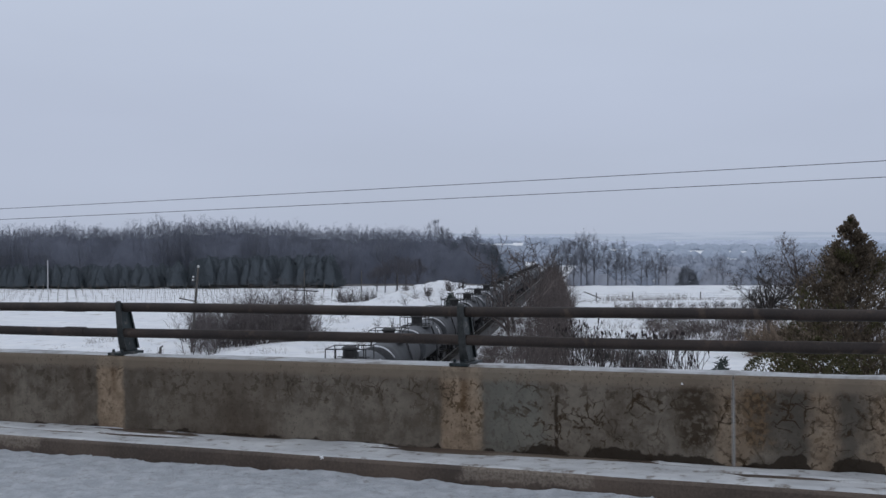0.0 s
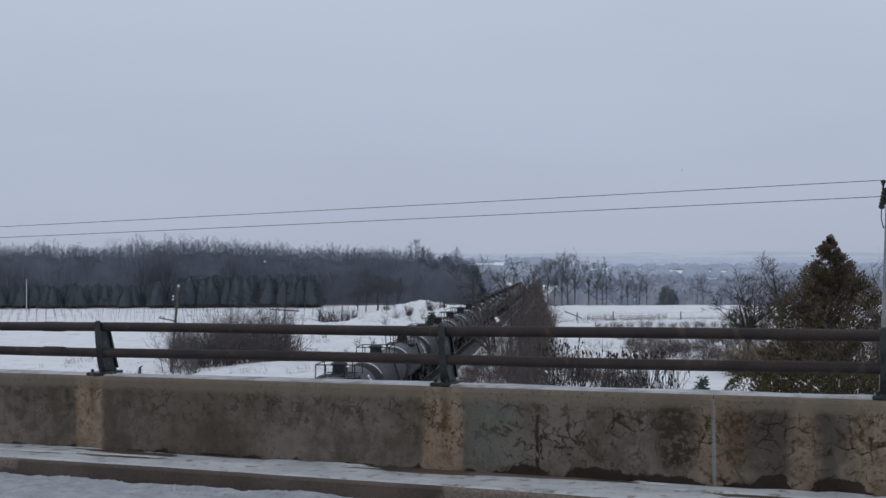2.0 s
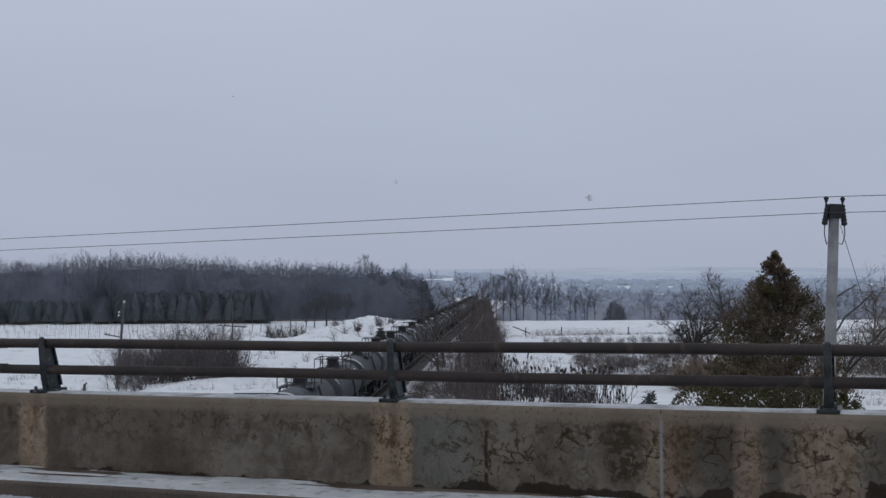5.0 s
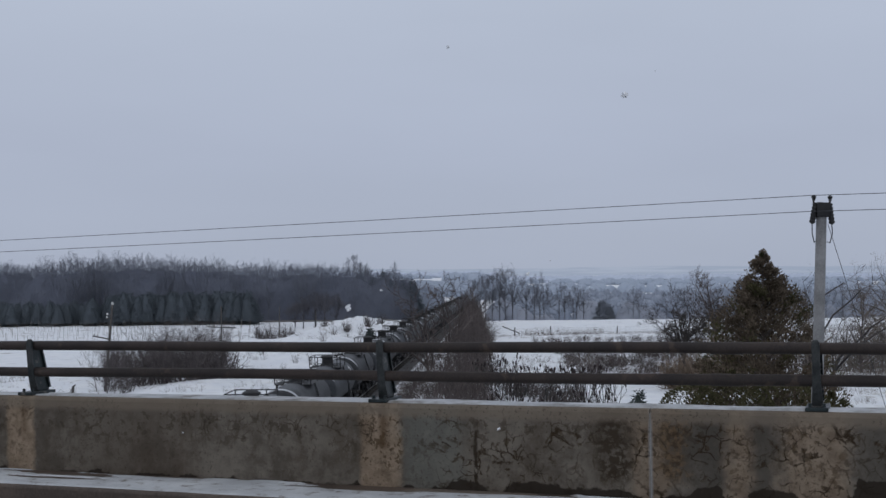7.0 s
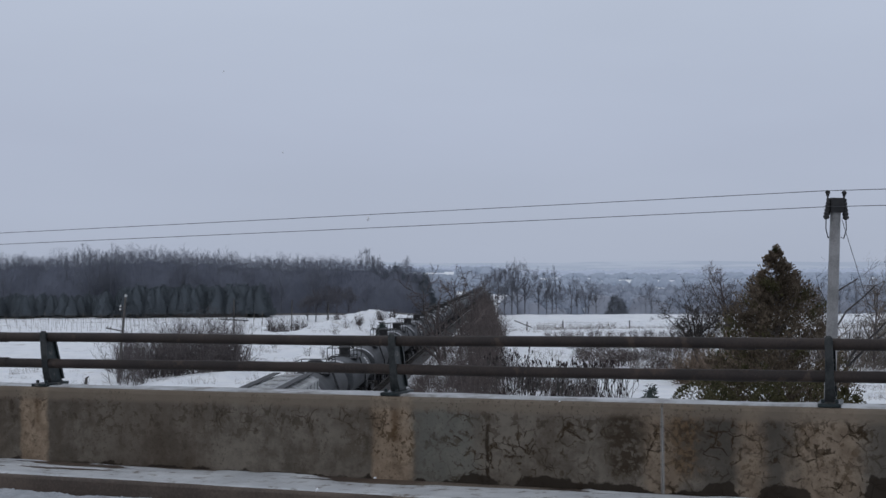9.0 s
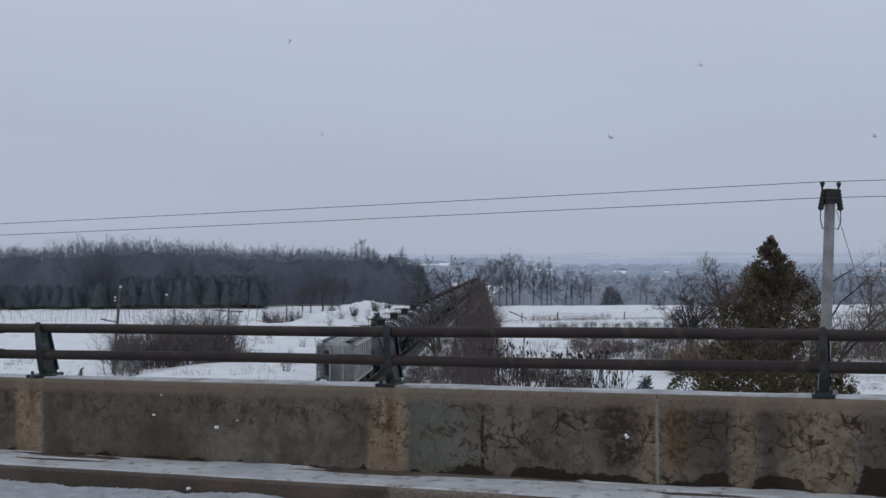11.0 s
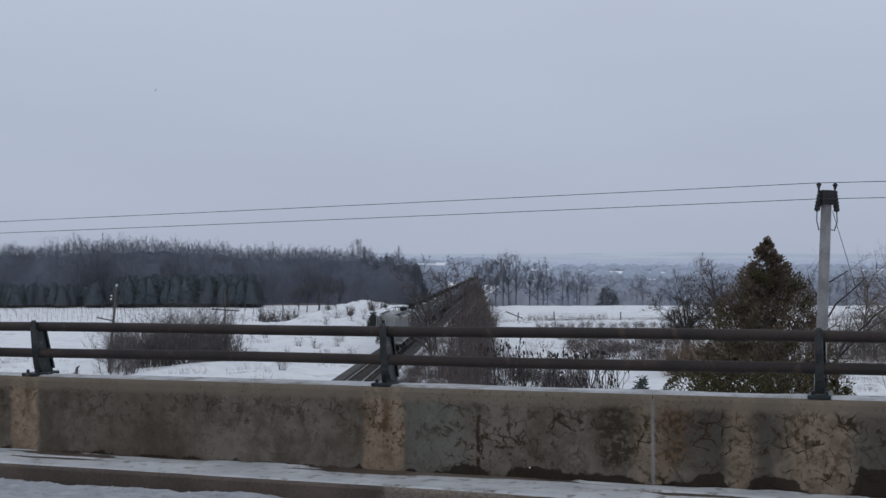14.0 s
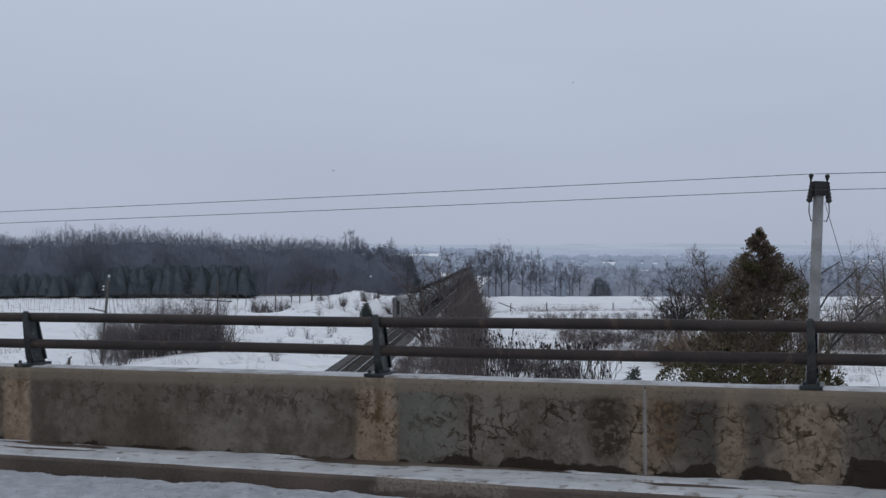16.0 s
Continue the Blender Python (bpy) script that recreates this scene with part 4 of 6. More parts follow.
def tree_thing(name, S0, S1, x, y, label, mats=(None, None), turn=0.0, group="", z=None, fine=0):
    root = thing(name, pose(x, y, gz(x, y) if z is None else z, 0, 0, turn), label, "tree", group)
    for nm, mesh, mat in (("trunk", sticks(S0, 6), mats[0] or MAT_BARK), ("crown", branchwork(S1, 0.022, 4), mats[1] or MAT_TWIG)):
        if fine and nm == "crown":
            V1, F1 = twigs(np.random.default_rng(fine), S1[S1[:, 6] < 0.03], fine, 0.42, 0.008, 0.6)
            mesh = np.concatenate([mesh[0], V1]), np.concatenate([mesh[1], F1 + len(mesh[0])])
        ob = new(nm, quick_mesh(nm, *mesh, mat))
        ob.parent = root
    return root


def sprays(rng, n, shape, size, droop=0.0, slim=1.0):
    """n flat leaf sprays; shape(u) gives place, outward way. Each is one pointed slip."""
    V, F = [], []
    for i in range(n):
        p, d = shape(rng)
        d = np.array(d) + rng.normal(0, 0.45, 3)
        d[2] += 0.35 - droop
        d /= np.linalg.norm(d)
        w = np.cross(d, rng.normal(0, 1, 3))
        w = faced(d, w / (np.linalg.norm(w) + 1e-6))
        ln, wd = size * rng.uniform(0.6, 1.4), size * rng.uniform(0.18, 0.34) * slim
        b = len(V)
        V += [p - w * wd * 0.3, p + d * ln * 0.5 - w * wd, p + d * ln, p + d * ln * 0.55 + w * wd]
        F.append((b, b + 1, b + 2, b + 3))
    return np.array(V), np.array(F)


def cone_shape(height, radius, base=0.0, power=0.8, lumps=None, shell=0.5):
    def shape(rng):
        h = 1 - math.sqrt(rng.random()) if rng.random() < 0.8 else rng.random()
        a = rng.uniform(0, 2 * math.pi)
        k = (1 - h) ** power * min(1, 0.55 + h * 5)
        if lumps:
            k *= 0.72 + 0.42 * float(value_noise(a * 1.6 + 7, h * 9, lumps)) + 0.15 * float(value_noise(a * 4, h * 22, lumps + 1))
        r = radius * k * (1 - shell * rng.random() ** 2)
        return np.array((r * math.cos(a), r * math.sin(a), base + h * (height - base))), (math.cos(a), math.sin(a), 0)
    return shape

# ---- the train ----
HEAD = -math.degrees(math.atan(0.046))
CAR_L, SPEED, REAR_END = 13.95, 15.3, 169.8     # the last car's rear stands at REAR_END when the clip ends


def truck(root, y, half=0.9):
    for sx in (-1, 1):
        part("side_frame", Geo().add([(sx * 1.0 + a, y + b, z) for a in (-0.07, 0.07) for b, z in ((-1.25, 0.55), (-0.8, 0.78), (0.8, 0.78), (1.25, 0.55), (0.5, 0.28), (-0.5, 0.28))],
                                     [(0, 1, 2, 3, 4, 5), (11, 10, 9, 8, 7, 6)] + [(i, 6 + i, 6 + (i + 1) % 6, (i + 1) % 6) for i in range(6)]), MAT_BLACK, root)
    part("bolster", Geo().box((0, y, 0.62), (2.0, 0.4, 0.3), bevel=0.03), MAT_BLACK, root)
    side = Matrix.Rotation(radians(90), 3, "Y")
    for b in (-half, half):
        g = Geo()
        for sx in (-1, 1):
            g.lathe([(0.0, -0.07), (0.40, -0.07), (0.46, 0.0), (0.43, 0.06), (0.12, 0.03), (0.0, 0.03)], 18, side if sx > 0 else side.inverted(), (sx * 0.7175, y + b, 0.43))
        g.tube((-0.9, y + b, 0.43), (0.9, y + b, 0.43), 0.08, None, 8)
        part("wheelset", g, MAT_BLACK, root, "grimy steel wheels on an axle", True)


def handrail(g, pts, r=0.034):
    return g.path(pts, r, 5)


def tank_car(paint, label, panel=False):
    root = thing("tank_car", Matrix(), label, "railway car", "cars of the moving train")
    fore = Matrix.Rotation(radians(-90), 3, "X")
    R, zc, half = 1.43, 2.45, 5.55
    prof = [(0.0, -half - 0.62)] + [(R * math.sin(radians(a)), -half - 0.62 * math.cos(radians(a))) for a in (12, 28, 44, 60, 76)] + [(R, -half)]
    prof += [(R, y) for y in (-3.7, -1.85, 0, 1.85, 3.7)]
    prof += [(r, -z) for r, z in reversed(prof[:7])]
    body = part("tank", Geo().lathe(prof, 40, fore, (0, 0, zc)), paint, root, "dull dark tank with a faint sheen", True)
    for y in (-5.52, 5.52):
        part("weld_band", Geo().lathe([(R + 0.004, y - 0.05), (R + 0.014, y - 0.03), (R + 0.014, y + 0.03), (R + 0.004, y + 0.05)], 40, fore, (0, 0, zc)), paint, body, "", True)
    # crust of snow on the shoulder of the trailing head
    for sg in (-1,):
        g = Geo()
        n = 22
        for i in range(n + 1):
            a = radians(90 - 62 + 124 * i / n)
            w = 0.085 * math.sin(math.pi * i / n) ** 0.6 + 0.01
            for k, (dr, dy) in enumerate(((0.003, w), (0.035, w * 0.4), (0.03, -w * 0.5), (-0.03, -w * 1.4))):
                r = R + dr
                g.v.append((r * math.cos(a), sg * (half + 0.02 - dy), zc + r * math.sin(a)))
        for i in range(n):
            for k in range(3):
                b = i * 4 + k
                g.f.append((b, b + 1, b + 5, b + 4))
        part("snow_crust", g, MAT_CAR_SNOW, root, "white snow crust on the tank shoulder", True)
    # manway with its guard
    part("manway", Geo().lathe([(0.0, 0), (0.56, 0), (0.50, 0.12), (0.43, 0.18), (0.41, 0.56), (0.50, 0.60), (0.50, 0.70), (0.30, 0.80), (0.0, 0.84)], 18, None, (0, 0, zc + R - 0.06)), MAT_BLACK, root, "black manway housing", True)
    part("valve_box", Geo().box((0.1, 0.75, zc + R + 0.16), (0.45, 0.5, 0.36), bevel=0.03), MAT_BLACK, root)
    part("platform", Geo().box((-0.92, 0, zc + R - 0.12), (0.5, 2.7, 0.04)).box((0.92, 0, zc + R - 0.12), (0.5, 2.7, 0.04)).box((0, 1.15, zc + R + 0.0), (1.9, 0.35, 0.04)).box((0, -1.15, zc + R + 0.0), (1.9, 0.35, 0.04)), MAT_BLACK, root, "grated service platform")
    z0, z1 = zc + R - 0.12, zc + R + 0.66
    for sy in (-1, 1):
        g = Geo()
        for sx in (-1.15, -0.55, 0.55, 1.15):
            handrail(g, [(sx, sy * 1.32, z0), (sx, sy * 1.32, z1)])
        handrail(g, [(-1.15, sy * 1.32, z1), (1.15, sy * 1.32, z1)])
        part("guard_rail", g, MAT_BLACK, root, "black pipe guard rail")
    for sx in (-1, 1):
        g = Geo()
        handrail(g, [(sx * 1.15, -1.32, z1), (sx * 1.15, 1.32, z1)])
        part("guard_rail", g, MAT_BLACK, root)
        lad = Geo()
        for b in (-0.22, 0.22):
            handrail(lad, [(sx * 1.16, b, z0), (sx * 1.62, b, zc), (sx * 1.6, b, 0.9)])
        for k in range(9):
            u = k / 9
            x = sx * (1.60 if u < 0.55 else 1.62 - (u - 0.55) / 0.45 * 0.42)
            handrail(lad, [(x, -0.22, 0.95 + 3.0 * u), (x, 0.22, 0.95 + 3.0 * u)], 0.016)
        part("ladder", lad, MAT_BLACK, root)
    part("sill", Geo().box((0, -5.5, 1.0), (0.6, 2.4, 0.3)).box((0, 5.5, 1.0), (0.6, 2.4, 0.3)).box((0, 0, 1.05), (0.35, 9, 0.16)), MAT_BLACK, root)
    for sy in (-1, 1):
        part("end_platform", Geo().box((0, sy * 6.2, 1.2), (2.7, 0.8, 0.06)), MAT_BLACK, root)
        g = Geo()
        for x in (-1.3, -0.5, 0.5, 1.3):
            handrail(g, [(x, sy * 6.55, 1.2), (x, sy * 6.55, 2.2)])
        handrail(g, [(-1.3, sy * 6.55, 2.2), (1.3, sy * 6.55, 2.2)])
        part("end_rail", g, MAT_BLACK, root)
        part("saddle", Geo().box((0, sy * 4.2, 1.35), (2.5, 0.7, 0.6), bevel=0.05), MAT_BLACK, root)
        part("coupler", Geo().box((0, sy * 6.75, 0.88), (0.24, 0.6, 0.28), bevel=0.04), MAT_BLACK, root)
        truck(root, sy * 4.4)
    if panel:
        g = Geo()
        for i in range(5):
            a = radians(8 + 9 * i)
            for y in (3.75, 4.3):
                g.v.append(((R + 0.02) * math.cos(a), y, zc + (R + 0.02) * math.sin(a)))
        g.f.extend([(2 * i, 2 * i + 1, 2 * i + 3, 2 * i + 2) for i in range(4)])
        sign = part("placard", g, MAT_PLACARD, body, "white stencilled data panel", True)
        bars = Geo()
        for i, (y0, y1) in enumerate(((3.82, 4.2), (3.82, 4.1), (3.82, 4.22))):
            a0, a1 = radians(15 + 9 * i), radians(19 + 9 * i)
            r = R + 0.026
            bars.add([(r * math.cos(a), y, zc + r * math.sin(a)) for a in (a0, a1) for y in (y0, y1)], [(0, 1, 3, 2)])
        part("bar", bars, MAT_BLACK, body)
    part("brake_wheel", Geo().lathe([(0.22, -0.02), (0.28, 0), (0.22, 0.02)], 14, fore, (-0.6, -6.6, 1.95)), MAT_BLACK, root)
    return root


def hopper_car():
    root = thing("covered_hopper_car", Matrix(), "grimy pale grey covered hopper car with a snowy roof", "railway car", "cars of the moving train")
    L, W = 10.2, 1.52
    sec = [(-W, 1.45), (-W, 4.0), (-W + 0.12, 4.15), (-0.7, 4.32), (0.7, 4.32), (W - 0.12, 4.15), (W, 4.0), (W, 1.45), (0.5, 1.2), (-0.5, 1.2)]
    y0, y1 = -L / 2, L / 2
    inset = 1.5
    v = []
    for y, cut in ((y0, True), (y1, True)):
        s = 1 if y < 0 else -1
        for x, z in sec:
            yy = y + s * (inset * max(0.0, min(1.0, (2.6 - z) / 1.4)))
            v.append((x, yy, z))
    m = len(sec)
    body = part("body", Geo().add(v, [(i, (i + 1) % m, m + (i + 1) % m, m + i) for i in range(m)] + [tuple(range(m - 1, -1, -1)), tuple(range(m, 2 * m))]), MAT_HOPPER, root, "grimy pale grey steel body")
    for sx in (-1, 1):
        for k in range(9):
            y = y0 + 0.3 + k * (L - 0.6) / 8
            part("side_rib", Geo().box((sx * (W + 0.04), y, 2.75), (0.08, 0.1, 2.5), bevel=0.01), MAT_HOPPER, body)
        part("side_sill", Geo().box((sx * (W + 0.03), 0, 1.4), (0.12, L + 1.2, 0.22), bevel=0.01), MAT_HOPPER, body)
        part("top_chord", Geo().box((sx * W, 0, 4.03), (0.12, L, 0.12), bevel=0.01), MAT_HOPPER, body)
    for sy in (-1, 1):
        y = sy * (L / 2 + 0.55)
        for x in (-1.45, -0.5, 0.5, 1.45):
            part("end_post", Geo().box((x, sy * (L / 2 + 0.03), 2.7), (0.1, 0.08, 2.6), bevel=0.01), MAT_HOPPER, body)
        part("end_platform", Geo().box((0, y, 1.3), (3.0, 1.0, 0.08)), MAT_BLACK, root)
        part("end_beam", Geo().box((0, sy * (L / 2 + 1.02), 1.22), (3.05, 0.1, 0.3), bevel=0.01), MAT_HOPPER, root)
        lad = Geo()
        for b in (-1.4, -0.95):
            handrail(lad, [(b, sy * (L / 2 + 0.12), 1.35), (b, sy * (L / 2 + 0.12), 4.2)], 0.025)
        for k in range(8):
            handrail(lad, [(-1.4, sy * (L / 2 + 0.12), 1.6 + 0.33 * k), (-0.95, sy * (L / 2 + 0.12), 1.6 + 0.33 * k)], 0.02)
        part("ladder", lad, MAT_BLACK, root)
        part("coupler", Geo().box((0, sy * (L / 2 + 1.2), 0.88), (0.24, 0.6, 0.28), bevel=0.04), MAT_BLACK, root)
        part("end_sill", Geo().box((0, sy * (L / 2 + 0.2), 1.02), (0.6, 1.8, 0.3)), MAT_BLACK, root)
        truck(root, sy * 4.2)
        part("bay", Geo().add([(-1.2, sy * 2.2 - 1.4, 1.45), (1.2, sy * 2.2 - 1.4, 1.45), (1.2, sy * 2.2 + 1.4, 1.45), (-1.2, sy * 2.2 + 1.4, 1.45),
                               (-0.4, sy * 2.2 - 0.3, 0.4), (0.4, sy * 2.2 - 0.3, 0.4), (0.4, sy * 2.2 + 0.3, 0.4), (-0.4, sy * 2.2 + 0.3, 0.4)],
                              [(0, 1, 5, 4), (1, 2, 6, 5), (2, 3, 7, 6), (3, 0, 4, 7), (4, 5, 6, 7)]), MAT_HOPPER, root, "discharge bay")
    part("dark_panel", Geo().box((-0.72, -L / 2 - 0.012, 2.75), (0.36, 0.02, 1.9)), MAT_BLACK, body, "flat black panel beside the end ladder")
    part("running_board", Geo().box((-1.0, 0, 4.42), (0.45, L + 0.5, 0.04)).box((1.0, 0, 4.42), (0.45, L + 0.5, 0.04)), MAT_BLACK, root, "grated roof walk")
    for y in (-3.6, -1.2, 1.2, 3.6):
        part("hatch", Geo().lathe([(0.0, 0), (0.42, 0), (0.42, 0.1), (0.36, 0.15), (0.0, 0.17)], 16, None, (0, y, 4.31)), MAT_HOPPER, root, "round roof hatch", True)
    g = Geo()
    nx, ny = 12, 44
    for j in range(ny + 1):
        for i in range(nx + 1):
            x, y = -1.35 + 2.7 * i / nx, -L / 2 + 0.05 + (L - 0.1) * j / ny
            base = 4.32 if abs(x) < 0.7 else 4.32 - (abs(x) - 0.7) / 0.7 * 0.17
            g.v.append((x, y, base + 0.22 * (float(fractal(x * 1.2, y * 0.8, 50)) - 0.33)))
    for j in range(ny):
        for i in range(nx):
            a = j * (nx + 1) + i
            g.f.append((a, a + 1, a + nx + 2, a + nx + 1))
    part("roof_snow", g, MAT_ROOF_SNOW, root, "patchy snow on the roof", True)
    return root


TRAIN = []


def train():
    rear0 = REAR_END - SPEED * 16.0
    TRAIN.append((hopper_car(), rear0 + 5.1))
    dark = tank_car(MAT_TANK, "black sooty railway tank car with a snow-crusted shoulder")
    grey = tank_car(MAT_TANK_GREY, "dull grey railway tank car with a white data panel", True)
    y = rear0 + 11.45 + CAR_L / 2
    for k in range(29):
        src = grey if k % 2 else dark
        TRAIN.append((src if k in (0, 1) else copy_thing(src, Matrix()), y))
        y += CAR_L


# ---- woods ----
WOOD_LINE = ((-0.48, 14.6), (-0.40, 15.4), (-0.36, 15.1), (-0.343, 14.4), (-0.317, 15.6), (-0.293, 16.6), (-0.266, 16.6), (-0.246, 15.5), (-0.223, 16.2), (-0.203, 15.6), (-0.189, 15.1), (-0.176, 14.2),
             (-0.132, 14.5), (-0.113, 13.7), (-0.094, 13.4), (-0.076, 13.0), (-0.064, 12.2), (-0.045, 11.8), (-0.03, 11.4), (-0.02, 9.6))


def wood_top(a):
    """height of the wood's skyline above its ground, along the sight lines a = x / y"""
    return np.interp(a, [p[0] for p in WOOD_LINE], [p[1] for p in WOOD_LINE])


def fan_crown(seed, height, width, twig_count=650, dome=0.55):
    """A leafless tree whose limbs rise in a fan and end in a dome of fine twigs."""
    rng = np.random.default_rng(seed)
    seg = [(0, 0, -0.3, 0.1, 0, height * 0.42, 0.13, 0.10)]
    lead = np.array((0.1, 0.0, height * 0.42))
    tips = []
    for k in range(13):
        a, t = 2.4 * k + rng.uniform(-0.4, 0.4), math.sqrt((k + rng.random()) / 13)
        p = np.array((0.0, 0, height * rng.uniform(0.14, 0.40))) if k > 4 else lead
        reach = np.array((math.cos(a) * t * width, math.sin(a) * t * width, 0))
        end = np.array((reach[0], reach[1], height * (0.97 - dome * (np.hypot(reach[0], reach[1]) / width) ** 2) * rng.uniform(0.9, 1.0)))
        bend = p * 0.45 + end * 0.55 + np.array((reach[0] * 0.18, reach[1] * 0.18, -0.25))
        for q0, q1, r0, r1 in ((p, bend, 0.055, 0.034), (bend, end, 0.034, 0.006)):
            seg.append((*q0, *q1, r0, r1))
        for j in range(10):
            f = rng.uniform(0.1, 1.0)
            b = bend + (end - bend) * f
            d = (end - bend) / np.linalg.norm(end - bend) + rng.normal(0, 0.6, 3)
            d[2] = abs(d[2]) + 0.25
            d /= np.linalg.norm(d)
            e = b + d * rng.uniform(0.9, 1.9) * (1.15 - 0.6 * f)
            seg.append((*b, *e, 0.018, 0.005))
            tips.append((*b, *e, 0, 0))
    V0, F0 = branchwork(np.array(seg), 0.05, 4)
    V1, F1 = twigs(rng, np.array(tips), twig_count, 0.6, 0.0125, 0.75)
    return np.concatenate([V0, V1]), np.concatenate([F0, F1 + len(V0)])


def woods():
    temps = [fan_crown(100 + s, 14.0, 2.3 + 0.35 * (s % 4)) for s in range(9)]
    rng = np.random.default_rng(11)
    rows = []
    for k in range(250):
        d = 286 + 70 * rng.random() ** 1.3
        a = -0.475 + 0.452 * (k + rng.random()) / 250
        if a > -0.0235 - 0.00006 * (d - 282):
            continue
        h = float(wood_top(a)) * (rng.uniform(0.96, 1.14) if k % 3 else rng.uniform(0.80, 0.96)) * (d / 300) ** 0.5
        rows.append((int(rng.integers(9)), a * d, d, gz(a * d, d) - 0.1, h / 14 * rng.uniform(0.85, 1.2), h / 14, rng.uniform(0, 6.28)))
    V, F = scatter(temps, rows)
    tagged(new("bare_wood", quick_mesh("bare_wood", V, F, MAT_FAR_TWIG)), "dense grey-brown leafless wood beyond the fields", "woods", kind="stuff")
    # the close-set brushwood that fills the wood below its crowns, in upright drifts
    n = 135000
    d = 286 + 80 * rng.random(n) ** 1.3
    a = -0.48 + (0.457 - 0.00006 * (d - 282)) * rng.random(n)
    x = a * d
    lump = value_noise(x / 2.6, d / 9, 61) * 0.6 + value_noise(x / 6.5, d / 14, 62) * 0.4
    z = ground_z(x, d) + wood_top(a) * (0.74 + 0.32 * lump) * rng.beta(1.1, 1.25, n)
    V, F = slips(rng, np.stack([x, d, z], 1), 0.9, 0.10, 1.0)
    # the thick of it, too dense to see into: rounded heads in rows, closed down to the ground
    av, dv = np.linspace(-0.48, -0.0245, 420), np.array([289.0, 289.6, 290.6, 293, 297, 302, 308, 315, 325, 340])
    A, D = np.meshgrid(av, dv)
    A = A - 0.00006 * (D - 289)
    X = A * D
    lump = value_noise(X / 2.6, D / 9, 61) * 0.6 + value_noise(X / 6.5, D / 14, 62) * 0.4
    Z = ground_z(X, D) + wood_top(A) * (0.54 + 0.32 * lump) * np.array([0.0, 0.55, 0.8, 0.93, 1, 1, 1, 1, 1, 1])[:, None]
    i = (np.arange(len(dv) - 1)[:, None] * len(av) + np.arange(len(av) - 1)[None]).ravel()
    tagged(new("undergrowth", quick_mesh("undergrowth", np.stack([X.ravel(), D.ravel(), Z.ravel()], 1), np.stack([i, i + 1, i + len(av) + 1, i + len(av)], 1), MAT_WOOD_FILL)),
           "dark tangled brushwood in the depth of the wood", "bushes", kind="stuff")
    # Unseen dark floor added so bright snow neither bounces light nor shows between stems.
    g = Geo()
    for k in range(40):
        a0, a1 = -0.47 + k * 0.011125, -0.47 + (k + 1) * 0.011125
        q = [(a0 * 283, 283.0), (a1 * 283, 283.0), (a1 * 385, 385.0), (a0 * 385, 385.0)]
        g.add([(px, py, gz(px, py) + 0.22) for px, py in q] + [(px, py, gz(px, py) - 0.5) for px, py in q], [(0, 1, 2, 3), (0, 4, 5, 1), (2, 6, 7, 3)])
    tagged(part("wood_floor", g, MAT_WOOD_FLOOR), "unseen dark slab added under the wood against snow glare", "ground", kind="structure")
    tagged(new("undergrowth", quick_mesh("undergrowth", V, F, MAT_WOOD_FILL)), "dark tangled brushwood filling the wood", "bushes", kind="stuff")


def conifer(seed, height, radius, mat, name, label, x, y, n=700, power=0.85, size=0.8, group="", droop=0.45):
    rng = np.random.default_rng(seed)
    root = thing(name, pose(x, y, gz(x, y)), label, "tree", group)
    part("trunk", Geo().tube((0, 0, -0.3), (0, 0, height * 0.96), height * 0.018, 0.01, 7), MAT_BARK, root)
    ob = new("crown", quick_mesh("crown", *sprays(rng, n, cone_shape(height, radius, height * 0.03, power, seed), size, droop, 0.6), mat))
    ob.parent = root
    part("inner_crown", Geo().lathe([(radius * 0.9 * (1 - u) ** power * min(1, 0.6 + 5 * u) + 0.01, height * (0.03 + 0.95 * u)) for u in (0, 0.1, 0.25, 0.4, 0.55, 0.7, 0.85, 1.0)], 9), MAT_BELT[1] if mat is MAT_EDGE_NEEDLES else MAT_SPRUCE_HEART if mat is MAT_FAR_NEEDLES else mat, root, "dense shaded inner boughs", True)
    return root


